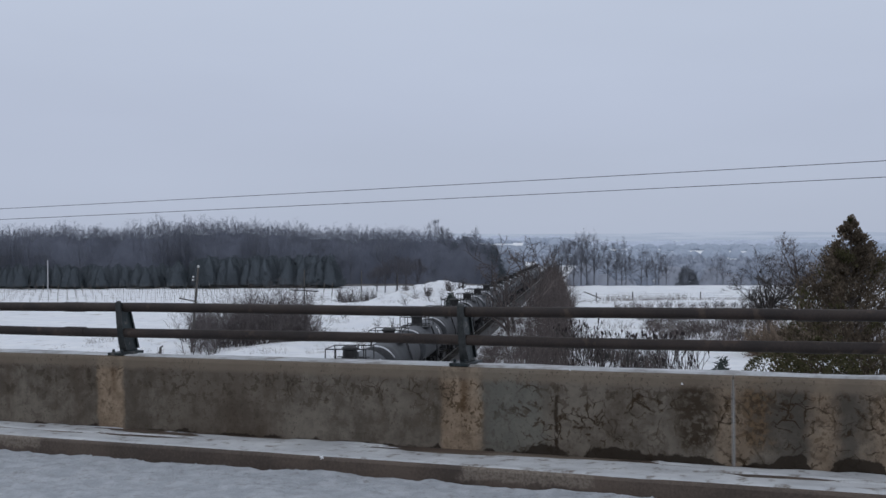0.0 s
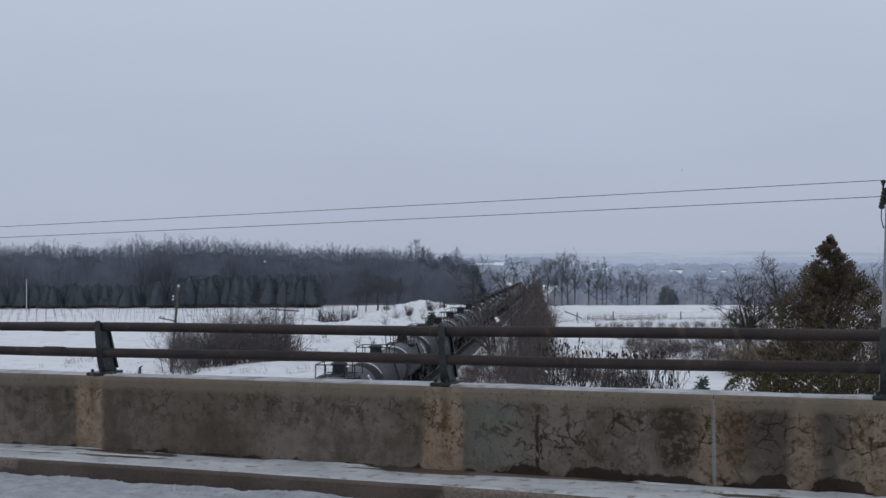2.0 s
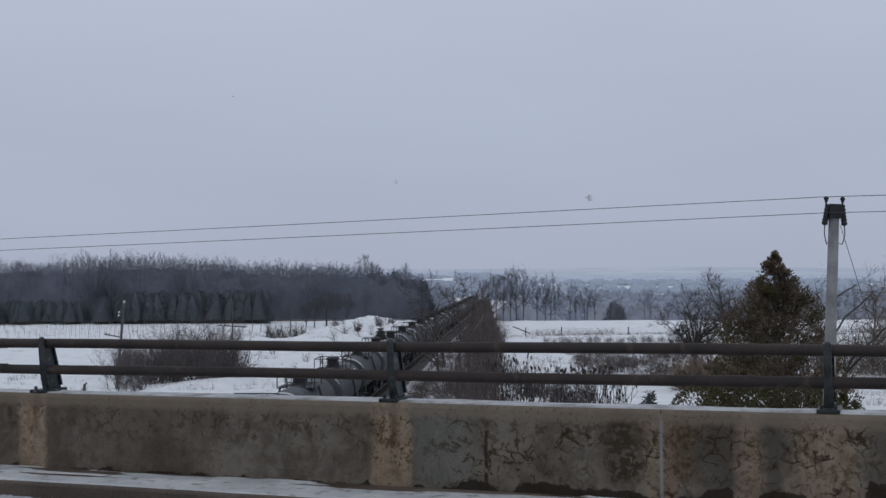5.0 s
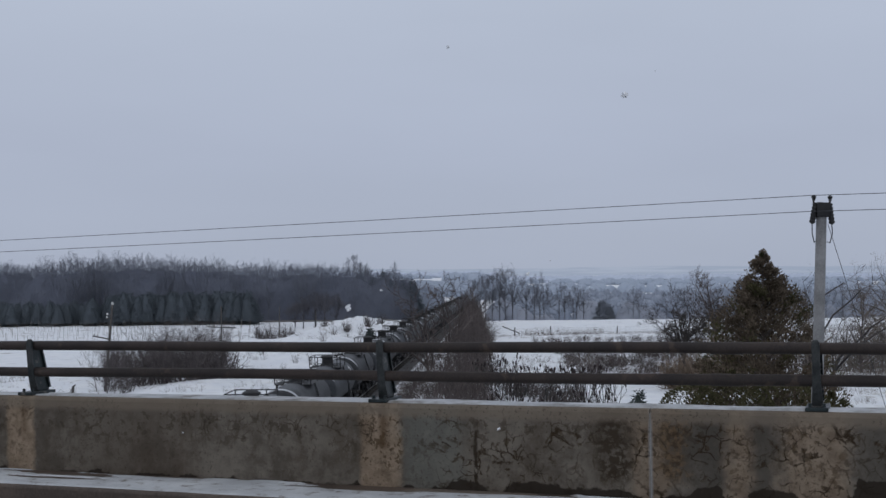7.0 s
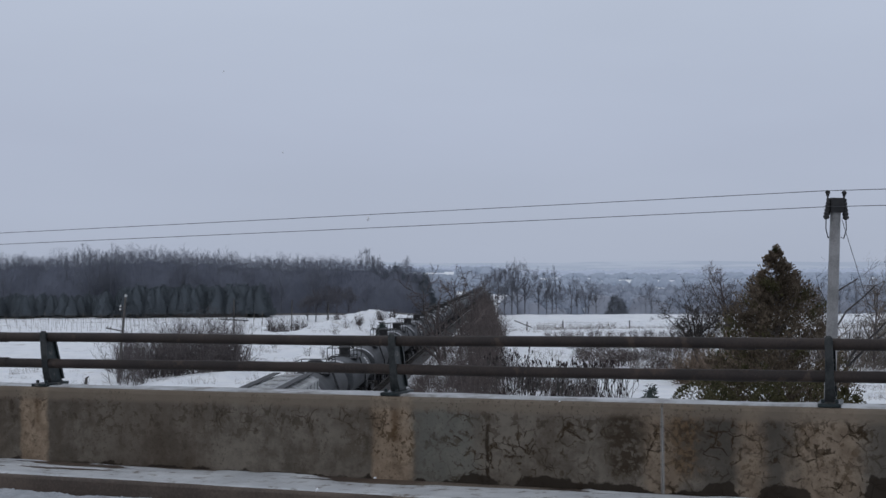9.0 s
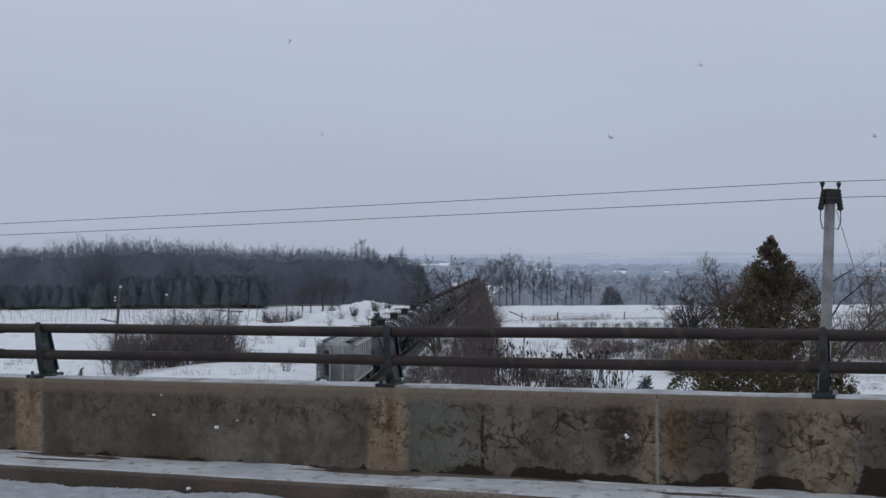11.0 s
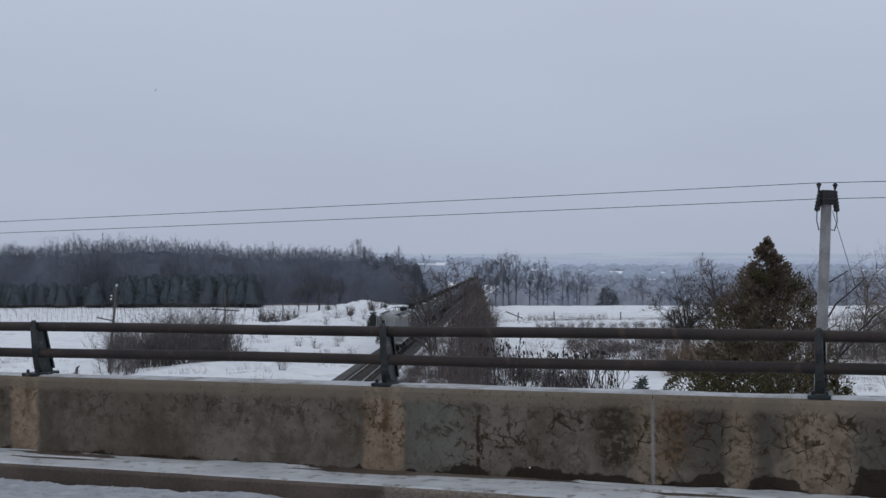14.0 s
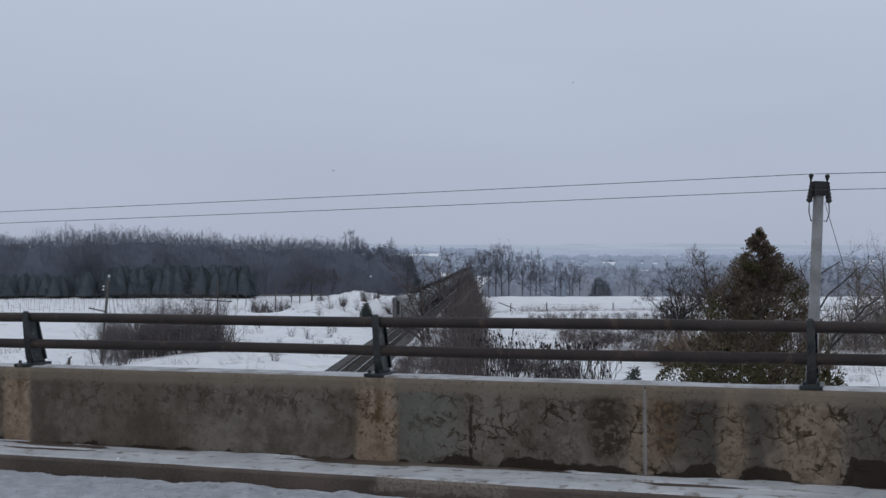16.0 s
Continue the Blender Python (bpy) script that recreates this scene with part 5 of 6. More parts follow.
def spruces():
    pattern = [conifer(40 + s, 6.4, 2.3, MAT_FAR_NEEDLES, "spruce", "dark green plantation spruce in front of the wood", -80 + s * 3.0, 276 + s, 1300, 0.75, 0.46, "plantation spruces") for s in range(4)]
    rng = np.random.default_rng(5)
    for k in range(104):
        src = pattern[int(rng.integers(4))]
        d = rng.uniform(272, 282)
        x = (-0.276 + 0.116 * (k + rng.random()) / 58) * d if k < 58 else (-0.47 + 0.185 * (k - 58 + rng.random()) / 46) * d
        h = rng.uniform(0.92, 1.1) * (1.08 if k < 58 else 0.82)
        ob = copy_thing(src, pose(x, d, gz(x, d), 0, 0, rng.uniform(0, 360)))
        ob.scale = (h * 1.15, h * 1.15, h)
    for x, y, h in ((-8.2, 292, 10.4), (-10.8, 300, 9.8), (-18.4, 306, 10.4), (-13.8, 303, 9.4), (-21.8, 309, 10.8), (-16.0, 312, 11.6)):
        conifer(int(900 + h * 10), h, h * 0.33, MAT_FAR_NEEDLES, "spruce", "tall dark spruce standing in the leafless wood", x, y, 3000, 0.8, 0.6, "tall spruces")
    conifer(61, 3.0, 1.0, MAT_NEEDLES, "young_spruce", "small dark spruce on the snowy bank", -11.6, 184, 900, 0.7, 0.4)
    conifer(62, 3.5, 0.85, MAT_NEEDLES, "young_spruce", "slim young conifer in the snow", 10.9, 70, 1100, 0.8, 0.32)
    # distant conifers on the far side of the field
    for x, y, h in ((35.2, 276, 4.9), (36.6, 278, 4.3)):
        conifer(int(70 + x), h, h * 0.36, MAT_EDGE_NEEDLES, "spruce", "small round-topped conifer at the field's far edge", x, y, 1200, 0.6, 0.7)


def tufts(rng, C, way, each, size, spread, slim=0.15):
    """Feathery tufts: at each centre C a clump of short pointed sprays that lean the given way."""
    n = len(C) * each
    P = np.repeat(C, each, 0) + rng.normal(0, 1, (n, 3)) * np.repeat(spread, each, 0)
    d = np.repeat(way, each, 0) + rng.normal(0, 0.55, (n, 3))
    d /= np.linalg.norm(d, axis=1, keepdims=True)
    w = np.cross(d, rng.normal(0, 1, (n, 3)))
    w /= np.linalg.norm(w, axis=1, keepdims=True) + 1e-9
    ln = size * rng.uniform(0.6, 1.5, (n, 1))
    wd = ln * slim * rng.uniform(0.6, 1.2, (n, 1))
    V = np.stack([P - d * ln * 0.5, P - w * wd, P + d * ln * 0.5, P + w * wd], 1).reshape(-1, 3)
    return V, np.arange(4 * n).reshape(-1, 4)


def cedar():
    rng = np.random.default_rng(77)
    x, y = 9.85, 38.0
    root = thing("cedar_tree", pose(x, y, gz(x, y)), "broad conical cedar with olive and winter-brown sprays", "tree")
    H = 11.36 - gz(x, y)
    part("trunk", Geo().tube((0, 0, -0.3), (0, 0, H * 0.97), 0.26, 0.015, 9), MAT_BARK, root)

    def radius(down):
        return 0.86 * np.power(down, 0.64) * (0.52 + 0.48 * np.minimum(1.0, np.asarray(down) / 2.1))
    for k in range(80):
        h = rng.uniform(0.10, 0.96)
        a = rng.uniform(0, 6.28)
        r = float(radius(H * (1 - h))) * rng.uniform(0.6, 0.95)
        part("limb", Geo().tube((0, 0, h * H - 0.35 * r), (r * math.cos(a), r * math.sin(a), h * H + 0.15 * r), 0.03, 0.008, 5), MAT_BARK, root)

    def boughs(number, sub, each, mat, nm, lab, size, inner, low=0.0):
        """boughs that rise outwards and carry loose tufts with gaps between them"""
        down = 0.06 + (H - low - 0.06) * rng.random(number) ** 0.6
        a = rng.uniform(0, 6.283, number)
        lobes = 0.80 + 0.12 * value_noise(a * 1.9 + 5, down * 1.1, 19) + 0.20 * rng.random(number)
        tip = np.repeat(radius(down) * lobes, sub)
        A, D = np.repeat(a, sub) + rng.normal(0, 0.05, number * sub), np.repeat(down, sub)
        f = inner + (1 - inner) * rng.random(number * sub) ** 0.7
        r = tip * f
        C = np.stack([r * np.cos(A), r * np.sin(A), H - D + 0.42 * tip * f * f - 0.16 * tip], 1) + rng.normal(0, 0.05, (number * sub, 3)) * np.minimum(1, tip)[:, None]
        way = np.stack([np.cos(A) * 0.6, np.sin(A) * 0.6, 0.45 + 0.6 * f], 1)
        spread = np.clip(0.10 * tip, 0.02, 0.085)[:, None]
        ob = new(nm, quick_mesh(nm, *tufts(rng, C, way, each, size, spread, 0.26), mat))
        ob.parent = root
        tagged(ob, lab)
    boughs(150, 5, 12, MAT_CEDAR, "top_crown", "loose sprays of the upper crown", 0.075, 0.1, H - 2.6)
    boughs(620, 7, 14, MAT_CEDAR, "crown", "olive-brown sprays", 0.090, 0.3)
    boughs(150, 7, 14, MAT_CEDAR, "inner_crown", "shaded inner sprays", 0.12, 0.0)
    boughs(150, 9, 16, MAT_CEDAR_GREEN, "green_crown", "greener outer sprays", 0.09, 0.45)
    tip_at = np.stack([rng.normal(0, 0.035, 70), rng.normal(0, 0.035, 70), H - 0.55 + 0.52 * rng.random(70)], 1)
    tip_at[:, :2] *= ((H + 0.02 - tip_at[:, 2:]) * 7.0 + 0.5)
    ob = new("leader", quick_mesh("leader", *tufts(rng, tip_at, np.tile((0.0, 0.0, 1.0), (70, 1)), 9, 0.075, np.full((70, 1), 0.03), 0.26), MAT_CEDAR))
    ob.parent = root
    tagged(ob, "thin upright sprays of the tip", kind="stuff")
    for x, y, top, r in ((6.9, 34.5, 7.75, 1.15), (8.1, 34.8, 8.0, 1.3), (9.4, 34.2, 7.8, 1.6), (10.9, 34.8, 7.35, 0.9)):
        z = gz(x, y)
        h = top - z
        bush_root = thing("cedar_shrub", pose(x, y, z), "yellow-green cedar shrub at the foot of the tall cedar", "shrub", "cedar shrubs")
        part("stem", Geo().tube((0, 0, -0.3), (0, 0, h * 0.8), 0.09, 0.02, 6), MAT_BARK, bush_root)

        def dome(g, h=h, r=r):
            a, u = g.uniform(0, 6.28), g.random()
            k = math.sqrt(max(0, 1 - abs(2 * u - 0.95) ** 5)) * (0.75 + 0.4 * float(value_noise(a * 1.5, u * 6, 3)))
            return np.array((r * k * math.cos(a), r * k * math.sin(a), h * (0.1 + 0.88 * u))), (math.cos(a), math.sin(a), 0.2)
        ob = new("crown", quick_mesh("crown", *sprays(rng, 9000, dome, 0.11, 0.0, 0.8), MAT_CEDAR_GREEN))
        ob.parent = bush_root


def lone_trees():
    # low spreading trees before the field
    S = spread_tree(7, 4.9, 11, 0.95, (8, 6, 4), 0.11, 0.16, 0.24, 3.2)
    tree_thing("bare_tree", *S, 21.3, 110, "dark leafless spreading tree beside the field", (MAT_DARK_STEM, MAT_DARK_STEM), fine=2000)
    S = spread_tree(8, 4.5, 8, 0.8, (8, 6, 4), 0.11, 0.15, 0.22, 4.4)
    tree_thing("bare_tree", *S, 25.4, 116, "leafless tree with a pale stem and upright twigs", (MAT_BARK, MAT_BRUSH), fine=2600)
    S = spread_tree(9, 5.0, 7, 0.8, (8, 6, 5), 0.09, 0.2, 0.3, 4.2)
    tree_thing("bare_tree", *S, 28.4, 114, "small leafless tree beside the cedar", (MAT_BARK, MAT_BRUSH), fine=2400)
    # a low tree beside the power pole, its long boughs arching over the snow
    x, y = 14.55, 46.0
    z = gz(x, y)
    r0 = np.random.default_rng(14)
    out = [[], []]
    trunk = [(-0.1, 0, -0.3, -0.02, 0, 6.9 - z, 0.10, 0.075), (-0.45, 0.3, -0.3, -0.5, 0.3, 8.2 - z, 0.08, 0.05), (-0.5, 0.3, 8.2 - z, -0.45, 0.2, 9.75 - z, 0.05, 0.03)]
    for x0, z0, a0, a1, ln, r, side in ((0.0, 6.9, 66, 26, 3.6, 0.058, 0.0), (0.0, 6.9, 48, 24, 3.4, 0.054, 0.25), (-0.5, 8.2, 58, 24, 3.8, 0.042, -0.1), (-0.45, 9.7, 22, 42, 2.2, 0.034, 0.1), (0.0, 6.9, 92, 76, 2.2, 0.030, 0.2), (-0.45, 9.0, 130, 100, 1.6, 0.022, 0.2)):
        q = np.array((x0, 0.2 * (x0 < -0.2), z0 - z))
        for k in range(8):
            a = radians(a0 + (a1 - a0) * (k / 7) ** 0.7 + r0.normal(0, 7))
            e = q + np.array((math.cos(a), side * 0.5, math.sin(a))) * ln / 8
            out[1].append((*q, *e, r * (1 - k / 10), r * (1 - (k + 1) / 10)))
            if k > 1:
                for _ in range(int(r0.integers(0, 3))):
                    b = a + r0.choice((-1, 1)) * r0.uniform(0.4, 0.9)
                    limb(out, r0, q, (math.cos(b), r0.normal(0, 0.4), math.sin(b)), r0.uniform(0.4, 1.1), 0.011, 3, 4, 0.35, (0, 0, 0, 4), 0.1)
            q = e
    tree_thing("bare_tree", np.array(trunk), np.array(out[1]), x, y, "low leafless tree with long dark arching boughs", (MAT_DARK_STEM, MAT_DARK_STEM), z=z)
    # tan weeping willows behind the boughs
    for s, x, y, h in ((51, 40.6, 120, 9.4), (52, 45.0, 124, 10.2), (53, 37.4, 126, 8.2)):
        S = bare_tree(s, h, (24, 10, 7), 3, 0.16, -0.05, 0.3, 1.6, 1.0, True)
        tree_thing("willow_tree", *S, x, y, "tan leafless willow with fine hanging twigs", (MAT_BRUSH, MAT_WEED), s * 33, "willows")
    # pale crowns that stand above the wood
    for s, x, y, h, w in ((54, -22.8, 300, 17.0, 2.5), (55, -20.4, 303, 15.0, 1.9), (56, -13.2, 306, 13.9, 2.0)):
        root = thing("tall_bare_tree", pose(x, y, gz(x, y)), "pale tall tree standing above the wood", "tree", "tall bare trees")
        part("trunk", Geo().tube((0, 0, -0.3), (0.1, 0, h * 0.42), 0.2, 0.13, 7), MAT_FAR_TWIG, root)
        ob = new("crown", quick_mesh("crown", *fan_crown(s, h, w, 2200, 0.16), MAT_FAR_TWIG))
        ob.parent = root
    # small dark trees in front of the wood
    for s, x, y, h, w in ((61, -29.6, 252, 6.4, 1.8), (62, -27.4, 254, 7.6, 2.2), (63, -25.2, 251, 7.4, 2.2), (64, -23.2, 256, 6.6, 2.0), (65, -31.8, 256, 5.2, 1.6)):
        root = thing("bare_tree", pose(x, y, gz(x, y)), "small dark leafless tree on the snowy field's edge", "tree", "field trees")
        part("trunk", Geo().tube((0, 0, -0.3), (0.05, 0, h * 0.4), 0.08, 0.05, 7), MAT_DARK_CROWN, root)
        ob = new("crown", quick_mesh("crown", *fan_crown(s, h, w, 2200, 0.4), MAT_DARK_CROWN))
        ob.parent = root
    # crooked trees between the track and its hedge
    for s, x, y, h, lean in ((21, -1.5, 136, 9.0, -7), (22, 0.1, 142, 8.4, 5), (23, -1.9, 124, 5.6, -8), (24, 1.6, 160, 8.2, 3), (26, 2.8, 185, 8.0, -4)):
        S = spread_tree(s, h, 3, 0.5, (6, 4, 2), 0.085, 0.2, 0.55, h * 0.2)
        S[1][:, 6:] *= 1.6
        root = tree_thing("bare_tree", *S, x, y, "crooked thin leafless tree beside the railway", (MAT_DARK_STEM, MAT_BRUSH), s * 50, "trackside trees")
        root.rotation_euler[1] = radians(lean)
    # row of trees at the far edge of the field
    pats = []
    for s, (x, k) in enumerate(((11.4, 1.06), (14.3, 1.06), (20.4, 1.0), (24.8, 0.8), (8.6, 0.95))):
        V, F = fan_crown(30 + s, 11.6, 2.7 + 0.2 * s, 1500)
        y = 264 + 2 * s
        root = thing("field_edge_tree", pose(x, y, gz(x, y)), "tall leafless tree on the far edge of the field", "tree", "field edge trees")
        root.scale = (k, k, k)
        part("trunk", Geo().tube((0, 0, -0.3), (0.1, 0, 3.0), 0.12, 0.08, 7), MAT_EDGE_TWIG, root)
        ob = new("crown", quick_mesh("crown", V, F, MAT_EDGE_TWIG))
        ob.parent = root
        pats.append(root)
    rng = np.random.default_rng(3)
    for x, h in ((5.9, 0.86), (7.3, 0.96), (9.8, 1.0), (12.9, 1.04), (17.6, 0.9), (19.4, 0.82), (21.8, 0.74), (26.0, 0.72), (27.2, 0.70), (28.6, 0.74), (30.2, 0.66), (40.4, 0.62), (42.6, 0.56),
                 (49.0, 0.62), (51.6, 0.66), (57.0, 0.6), (59.5, 0.7), (62.5, 0.66), (66, 0.7), (70, 0.6), (74, 0.66), (78, 0.7), (82, 0.66), (86, 0.7), (4.4, 0.7)):
        y = 262 + rng.uniform(0, 12)
        ob = copy_thing(pats[int(rng.integers(5))], pose(x, y, gz(x, y), 0, 0, rng.uniform(0, 360)))
        k = h * rng.uniform(0.97, 1.06)
        ob.scale = (k, k, k)


def far_mound(seed, height, width):
    """A far thicket of leafless trees: stems below, a soft uneven cloud of twigs down to the ground."""
    rng = np.random.default_rng(seed)
    seg = []
    for k in range(5):
        x, y = rng.uniform(-0.7, 0.7, 2) * width
        seg.append((x, y, -0.4, x * 1.15, y, height * rng.uniform(0.6, 0.95), 0.12, 0.04))
    V0, F0 = branchwork(np.array(seg), 0.5, 3)
    n = 150
    u = rng.beta(1.4, 1.5, n)
    a = rng.uniform(0, 6.283, n)
    r = width * np.sqrt(rng.random(n)) * np.sqrt(np.clip(1 - (u * 1.02) ** 3, 0.02, 1)) * (0.75 + 0.4 * value_noise(a * 1.4, u * 3, seed))
    V1, F1 = slips(rng, np.stack([r * np.cos(a), r * np.sin(a), height * u], 1), 1.1, 0.36, 0.6)
    # the dense heart of the thicket
    A, U = np.meshgrid(np.linspace(0, 2 * math.pi, 17)[:-1], np.array([0.0, 0.25, 0.45, 0.62, 0.76, 0.87, 0.95]))
    R = 0.86 * width * np.sqrt(1 - U ** 2.5) * (0.65 + 0.5 * value_noise(np.sin(A) * 1.7 + 5, U * 3 + np.cos(A), seed + 9))
    V2 = np.stack([(R * np.cos(A)).ravel(), (R * np.sin(A)).ravel(), (height * (U - 0.06 + 0.2 * (value_noise(np.cos(A) * 1.5 + 3, np.sin(A) * 1.5, seed + 4) - 0.5) * U)).ravel()], 1)
    F2 = np.array([(16 * k + i, 16 * k + (i + 1) % 16, 16 * k + 16 + (i + 1) % 16, 16 * k + 16 + i) for k in range(6) for i in range(16)] + [(96 + i, 96 + i + 1, 96 + 14 - i, 96 + 15 - i) for i in range(7)])
    return (np.concatenate([V0, V1]), np.concatenate([F0, F1 + len(V0)])), (V2, F2)


def far_belts():
    rng = np.random.default_rng(8)
    temps = [far_mound(500 + s, 9.0, 3.4 + 0.8 * (s % 3)) for s in range(6)]
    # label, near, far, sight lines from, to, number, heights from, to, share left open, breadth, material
    # Each farther belt takes a paler colour that already holds the haze.
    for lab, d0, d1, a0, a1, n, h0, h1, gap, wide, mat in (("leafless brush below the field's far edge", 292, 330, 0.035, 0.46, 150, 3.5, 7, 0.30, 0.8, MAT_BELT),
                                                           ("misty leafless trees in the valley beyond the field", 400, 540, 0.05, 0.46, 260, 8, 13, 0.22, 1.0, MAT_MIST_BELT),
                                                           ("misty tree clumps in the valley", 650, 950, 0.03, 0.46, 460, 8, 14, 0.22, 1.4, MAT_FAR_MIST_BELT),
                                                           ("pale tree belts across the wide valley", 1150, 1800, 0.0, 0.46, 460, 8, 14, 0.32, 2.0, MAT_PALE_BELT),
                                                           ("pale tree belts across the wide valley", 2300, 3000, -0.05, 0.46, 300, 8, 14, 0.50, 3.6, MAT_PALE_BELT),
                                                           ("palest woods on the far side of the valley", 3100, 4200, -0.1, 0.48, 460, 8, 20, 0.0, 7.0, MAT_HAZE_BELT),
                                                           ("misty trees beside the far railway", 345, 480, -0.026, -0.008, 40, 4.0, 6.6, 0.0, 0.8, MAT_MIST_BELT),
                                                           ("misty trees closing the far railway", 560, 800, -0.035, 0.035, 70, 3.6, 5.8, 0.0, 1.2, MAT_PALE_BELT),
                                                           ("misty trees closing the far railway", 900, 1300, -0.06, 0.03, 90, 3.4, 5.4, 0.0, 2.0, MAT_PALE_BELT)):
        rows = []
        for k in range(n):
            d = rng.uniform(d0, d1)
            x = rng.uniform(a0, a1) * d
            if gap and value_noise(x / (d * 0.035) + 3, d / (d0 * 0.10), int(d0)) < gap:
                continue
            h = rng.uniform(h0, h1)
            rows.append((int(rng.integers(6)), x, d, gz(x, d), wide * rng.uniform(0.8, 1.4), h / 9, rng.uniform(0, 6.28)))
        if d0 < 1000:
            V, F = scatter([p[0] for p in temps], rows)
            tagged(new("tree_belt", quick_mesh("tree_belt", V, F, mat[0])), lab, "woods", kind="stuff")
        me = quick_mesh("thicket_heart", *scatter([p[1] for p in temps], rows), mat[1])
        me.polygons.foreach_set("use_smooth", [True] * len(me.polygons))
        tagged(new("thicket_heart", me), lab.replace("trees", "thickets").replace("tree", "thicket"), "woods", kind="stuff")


# ---- brush, shrubs, fences ----
def brush():
    rng = np.random.default_rng(21)
    temps = [branchwork(bush(600 + s, 3.0, 16, (4, 4), 1.6, 0.4, 0.42), 0.06, 3) for s in range(6)]
    rows = []
    for k in range(140):
        y = 62 + 185 * rng.random() ** 1.1
        far = float(smooth(130, 240, y))
        o = rng.uniform(7.2 - 1.2 * far, 12.1 - 3.4 * far)
        x = track_x(y) + o
        mid = 1 - ((o - 9.9 + 2.2 * far) / 2.6) ** 2
        h = (0.45 + 1.1 * max(0, mid)) * (1 - 0.25 * smooth(140, 70, y)) * rng.uniform(0.75, 1.1)
        rows.append((int(rng.integers(6)), x, y, gz(x, y) - 0.05, h * 0.95, h, rng.uniform(0, 6.28)))
    for k in range(80):
        y = rng.uniform(178, 292)
        centre = 8.6 - 2.2 * float(smooth(180, 280, y))
        o = centre + rng.normal(0, 0.6)
        h = (1.15 + 0.85 * float(smooth(190, 260, y))) * (1.1 - 0.22 * abs(o - centre) / 0.6) * rng.uniform(0.75, 1.1)
        x = track_x(y) + o
        rows.append((int(rng.integers(6)), x, y, gz(x, y) - 0.05, 0.85, h, rng.uniform(0, 6.28)))
    for k in range(36):
        y = rng.uniform(66, 128) if k < 46 else rng.uniform(120, 240)
        o = rng.uniform(11.5, 14.0) if 30 <= k < 46 else rng.uniform(4.4, 7.4)
        h = rng.uniform(0.3, 0.75)
        rows.append((int(rng.integers(6)), track_x(y) + o, y, gz(track_x(y) + o, y) - 0.05, h * 1.3, h, rng.uniform(0, 6.28)))
    for k in range(120):
        y = 84 + 200 * rng.random() ** 1.2
        o = rng.uniform(3.6, 6.2)
        h = rng.uniform(0.14, 0.42) * (1 + 0.5 * float(smooth(120, 220, y)))
        x = track_x(y) + o
        rows.append((int(rng.integers(6)), x, y, gz(x, y) - 0.05, h * 1.5, h, rng.uniform(0, 6.28)))
    V, F = scatter(temps, rows)
    tagged(new("hedge_brush", quick_mesh("hedge_brush", V, F, MAT_BRUSH)), "dense brown leafless hedge of brush along the railway", "bushes", kind="stuff")
    clumps = [branchwork(bush(620 + s, 3.0, 11, (7, 5), 1.5, 0.6, 0.30), 0.06, 3) for s in range(6)]
    rows = []
    for k in range(64):
        a = rng.uniform(-0.281, -0.180)
        y = rng.uniform(113 if a < -0.255 else 119, 142)
        x = a * y
        h = rng.uniform(0.6, 1.85) * (0.7 if y < 112 else 1.0) * (1.15 if -0.24 < x / y < -0.185 else 0.85)
        rows.append((int(rng.integers(6)), x, y, gz(x, y) - 0.05, h * 0.9, h, rng.uniform(0, 6.28)))
    # taller dark stems that stand out of it
    clumps += [branchwork(bush(640 + s, 4.2, 7, (4, 3), 2.3, 0.35, 0.4), 0.02, 4) for s in range(4)]
    for k in range(26):
        a = rng.uniform(-0.272, -0.178)
        y = rng.uniform(118, 140)
        h = rng.uniform(0.7, 1.12)
        rows.append((6 + int(rng.integers(4)), a * y, y, gz(a * y, y) - 0.05, h, h, rng.uniform(0, 6.28)))
    V, F = scatter(clumps, rows)
    tagged(new("thicket", quick_mesh("thicket", V, F, MAT_THICKET)), "grey-brown leafless thicket in the snowy field", "bushes", kind="stuff")
    low = []
    for s in range(6):
        V0, F0 = branchwork(bush(670 + s, 2.4, 12, (5, 3), 1.7, 0.6, 0.35), 0.09, 3)
        w = rng.normal(0, 1, (170, 3)) * np.array((0.62, 0.62, 0.45)) + np.array((0, 0, 0.95))
        V1, F1 = slips(rng, w[w[:, 2] > 0.1], 0.55, 0.07, 0.5)
        low.append((np.concatenate([V0, V1]), np.concatenate([F0, F1 + len(V0)])))
    rows = []
    # planted rows of low round shrubs across the field, denser and wilder towards the sumac
    for y0, a0, a1, gap, h0, h1 in ((176, 0.066, 0.30, 1.3, 0.30, 0.46), (166, 0.078, 0.30, 1.4, 0.28, 0.46), (152, 0.086, 0.30, 1.2, 0.34, 0.56), (144, 0.09, 0.30, 1.1, 0.36, 0.6), (137, 0.092, 0.30, 1.0, 0.4, 0.66), (130, 0.095, 0.30, 1.0, 0.4, 0.7), (124, 0.10, 0.30, 1.0, 0.4, 0.7), (118, 0.11, 0.29, 1.1, 0.36, 0.6)):
        x = a0 * y0
        while x < a1 * y0:
            x += gap * rng.uniform(0.7, 1.4)
            y = y0 + rng.normal(0, 0.5 if y0 > 160 else 1.8)
            if y0 < 160 and value_noise(x / 3.2, y / 7, 79) < 0.36:
                continue
            h = rng.uniform(h0, h1)
            rows.append((int(rng.integers(6)), x, y, gz(x, y) - 0.05, h * 1.5, h * 1.3, rng.uniform(0, 6.28)))
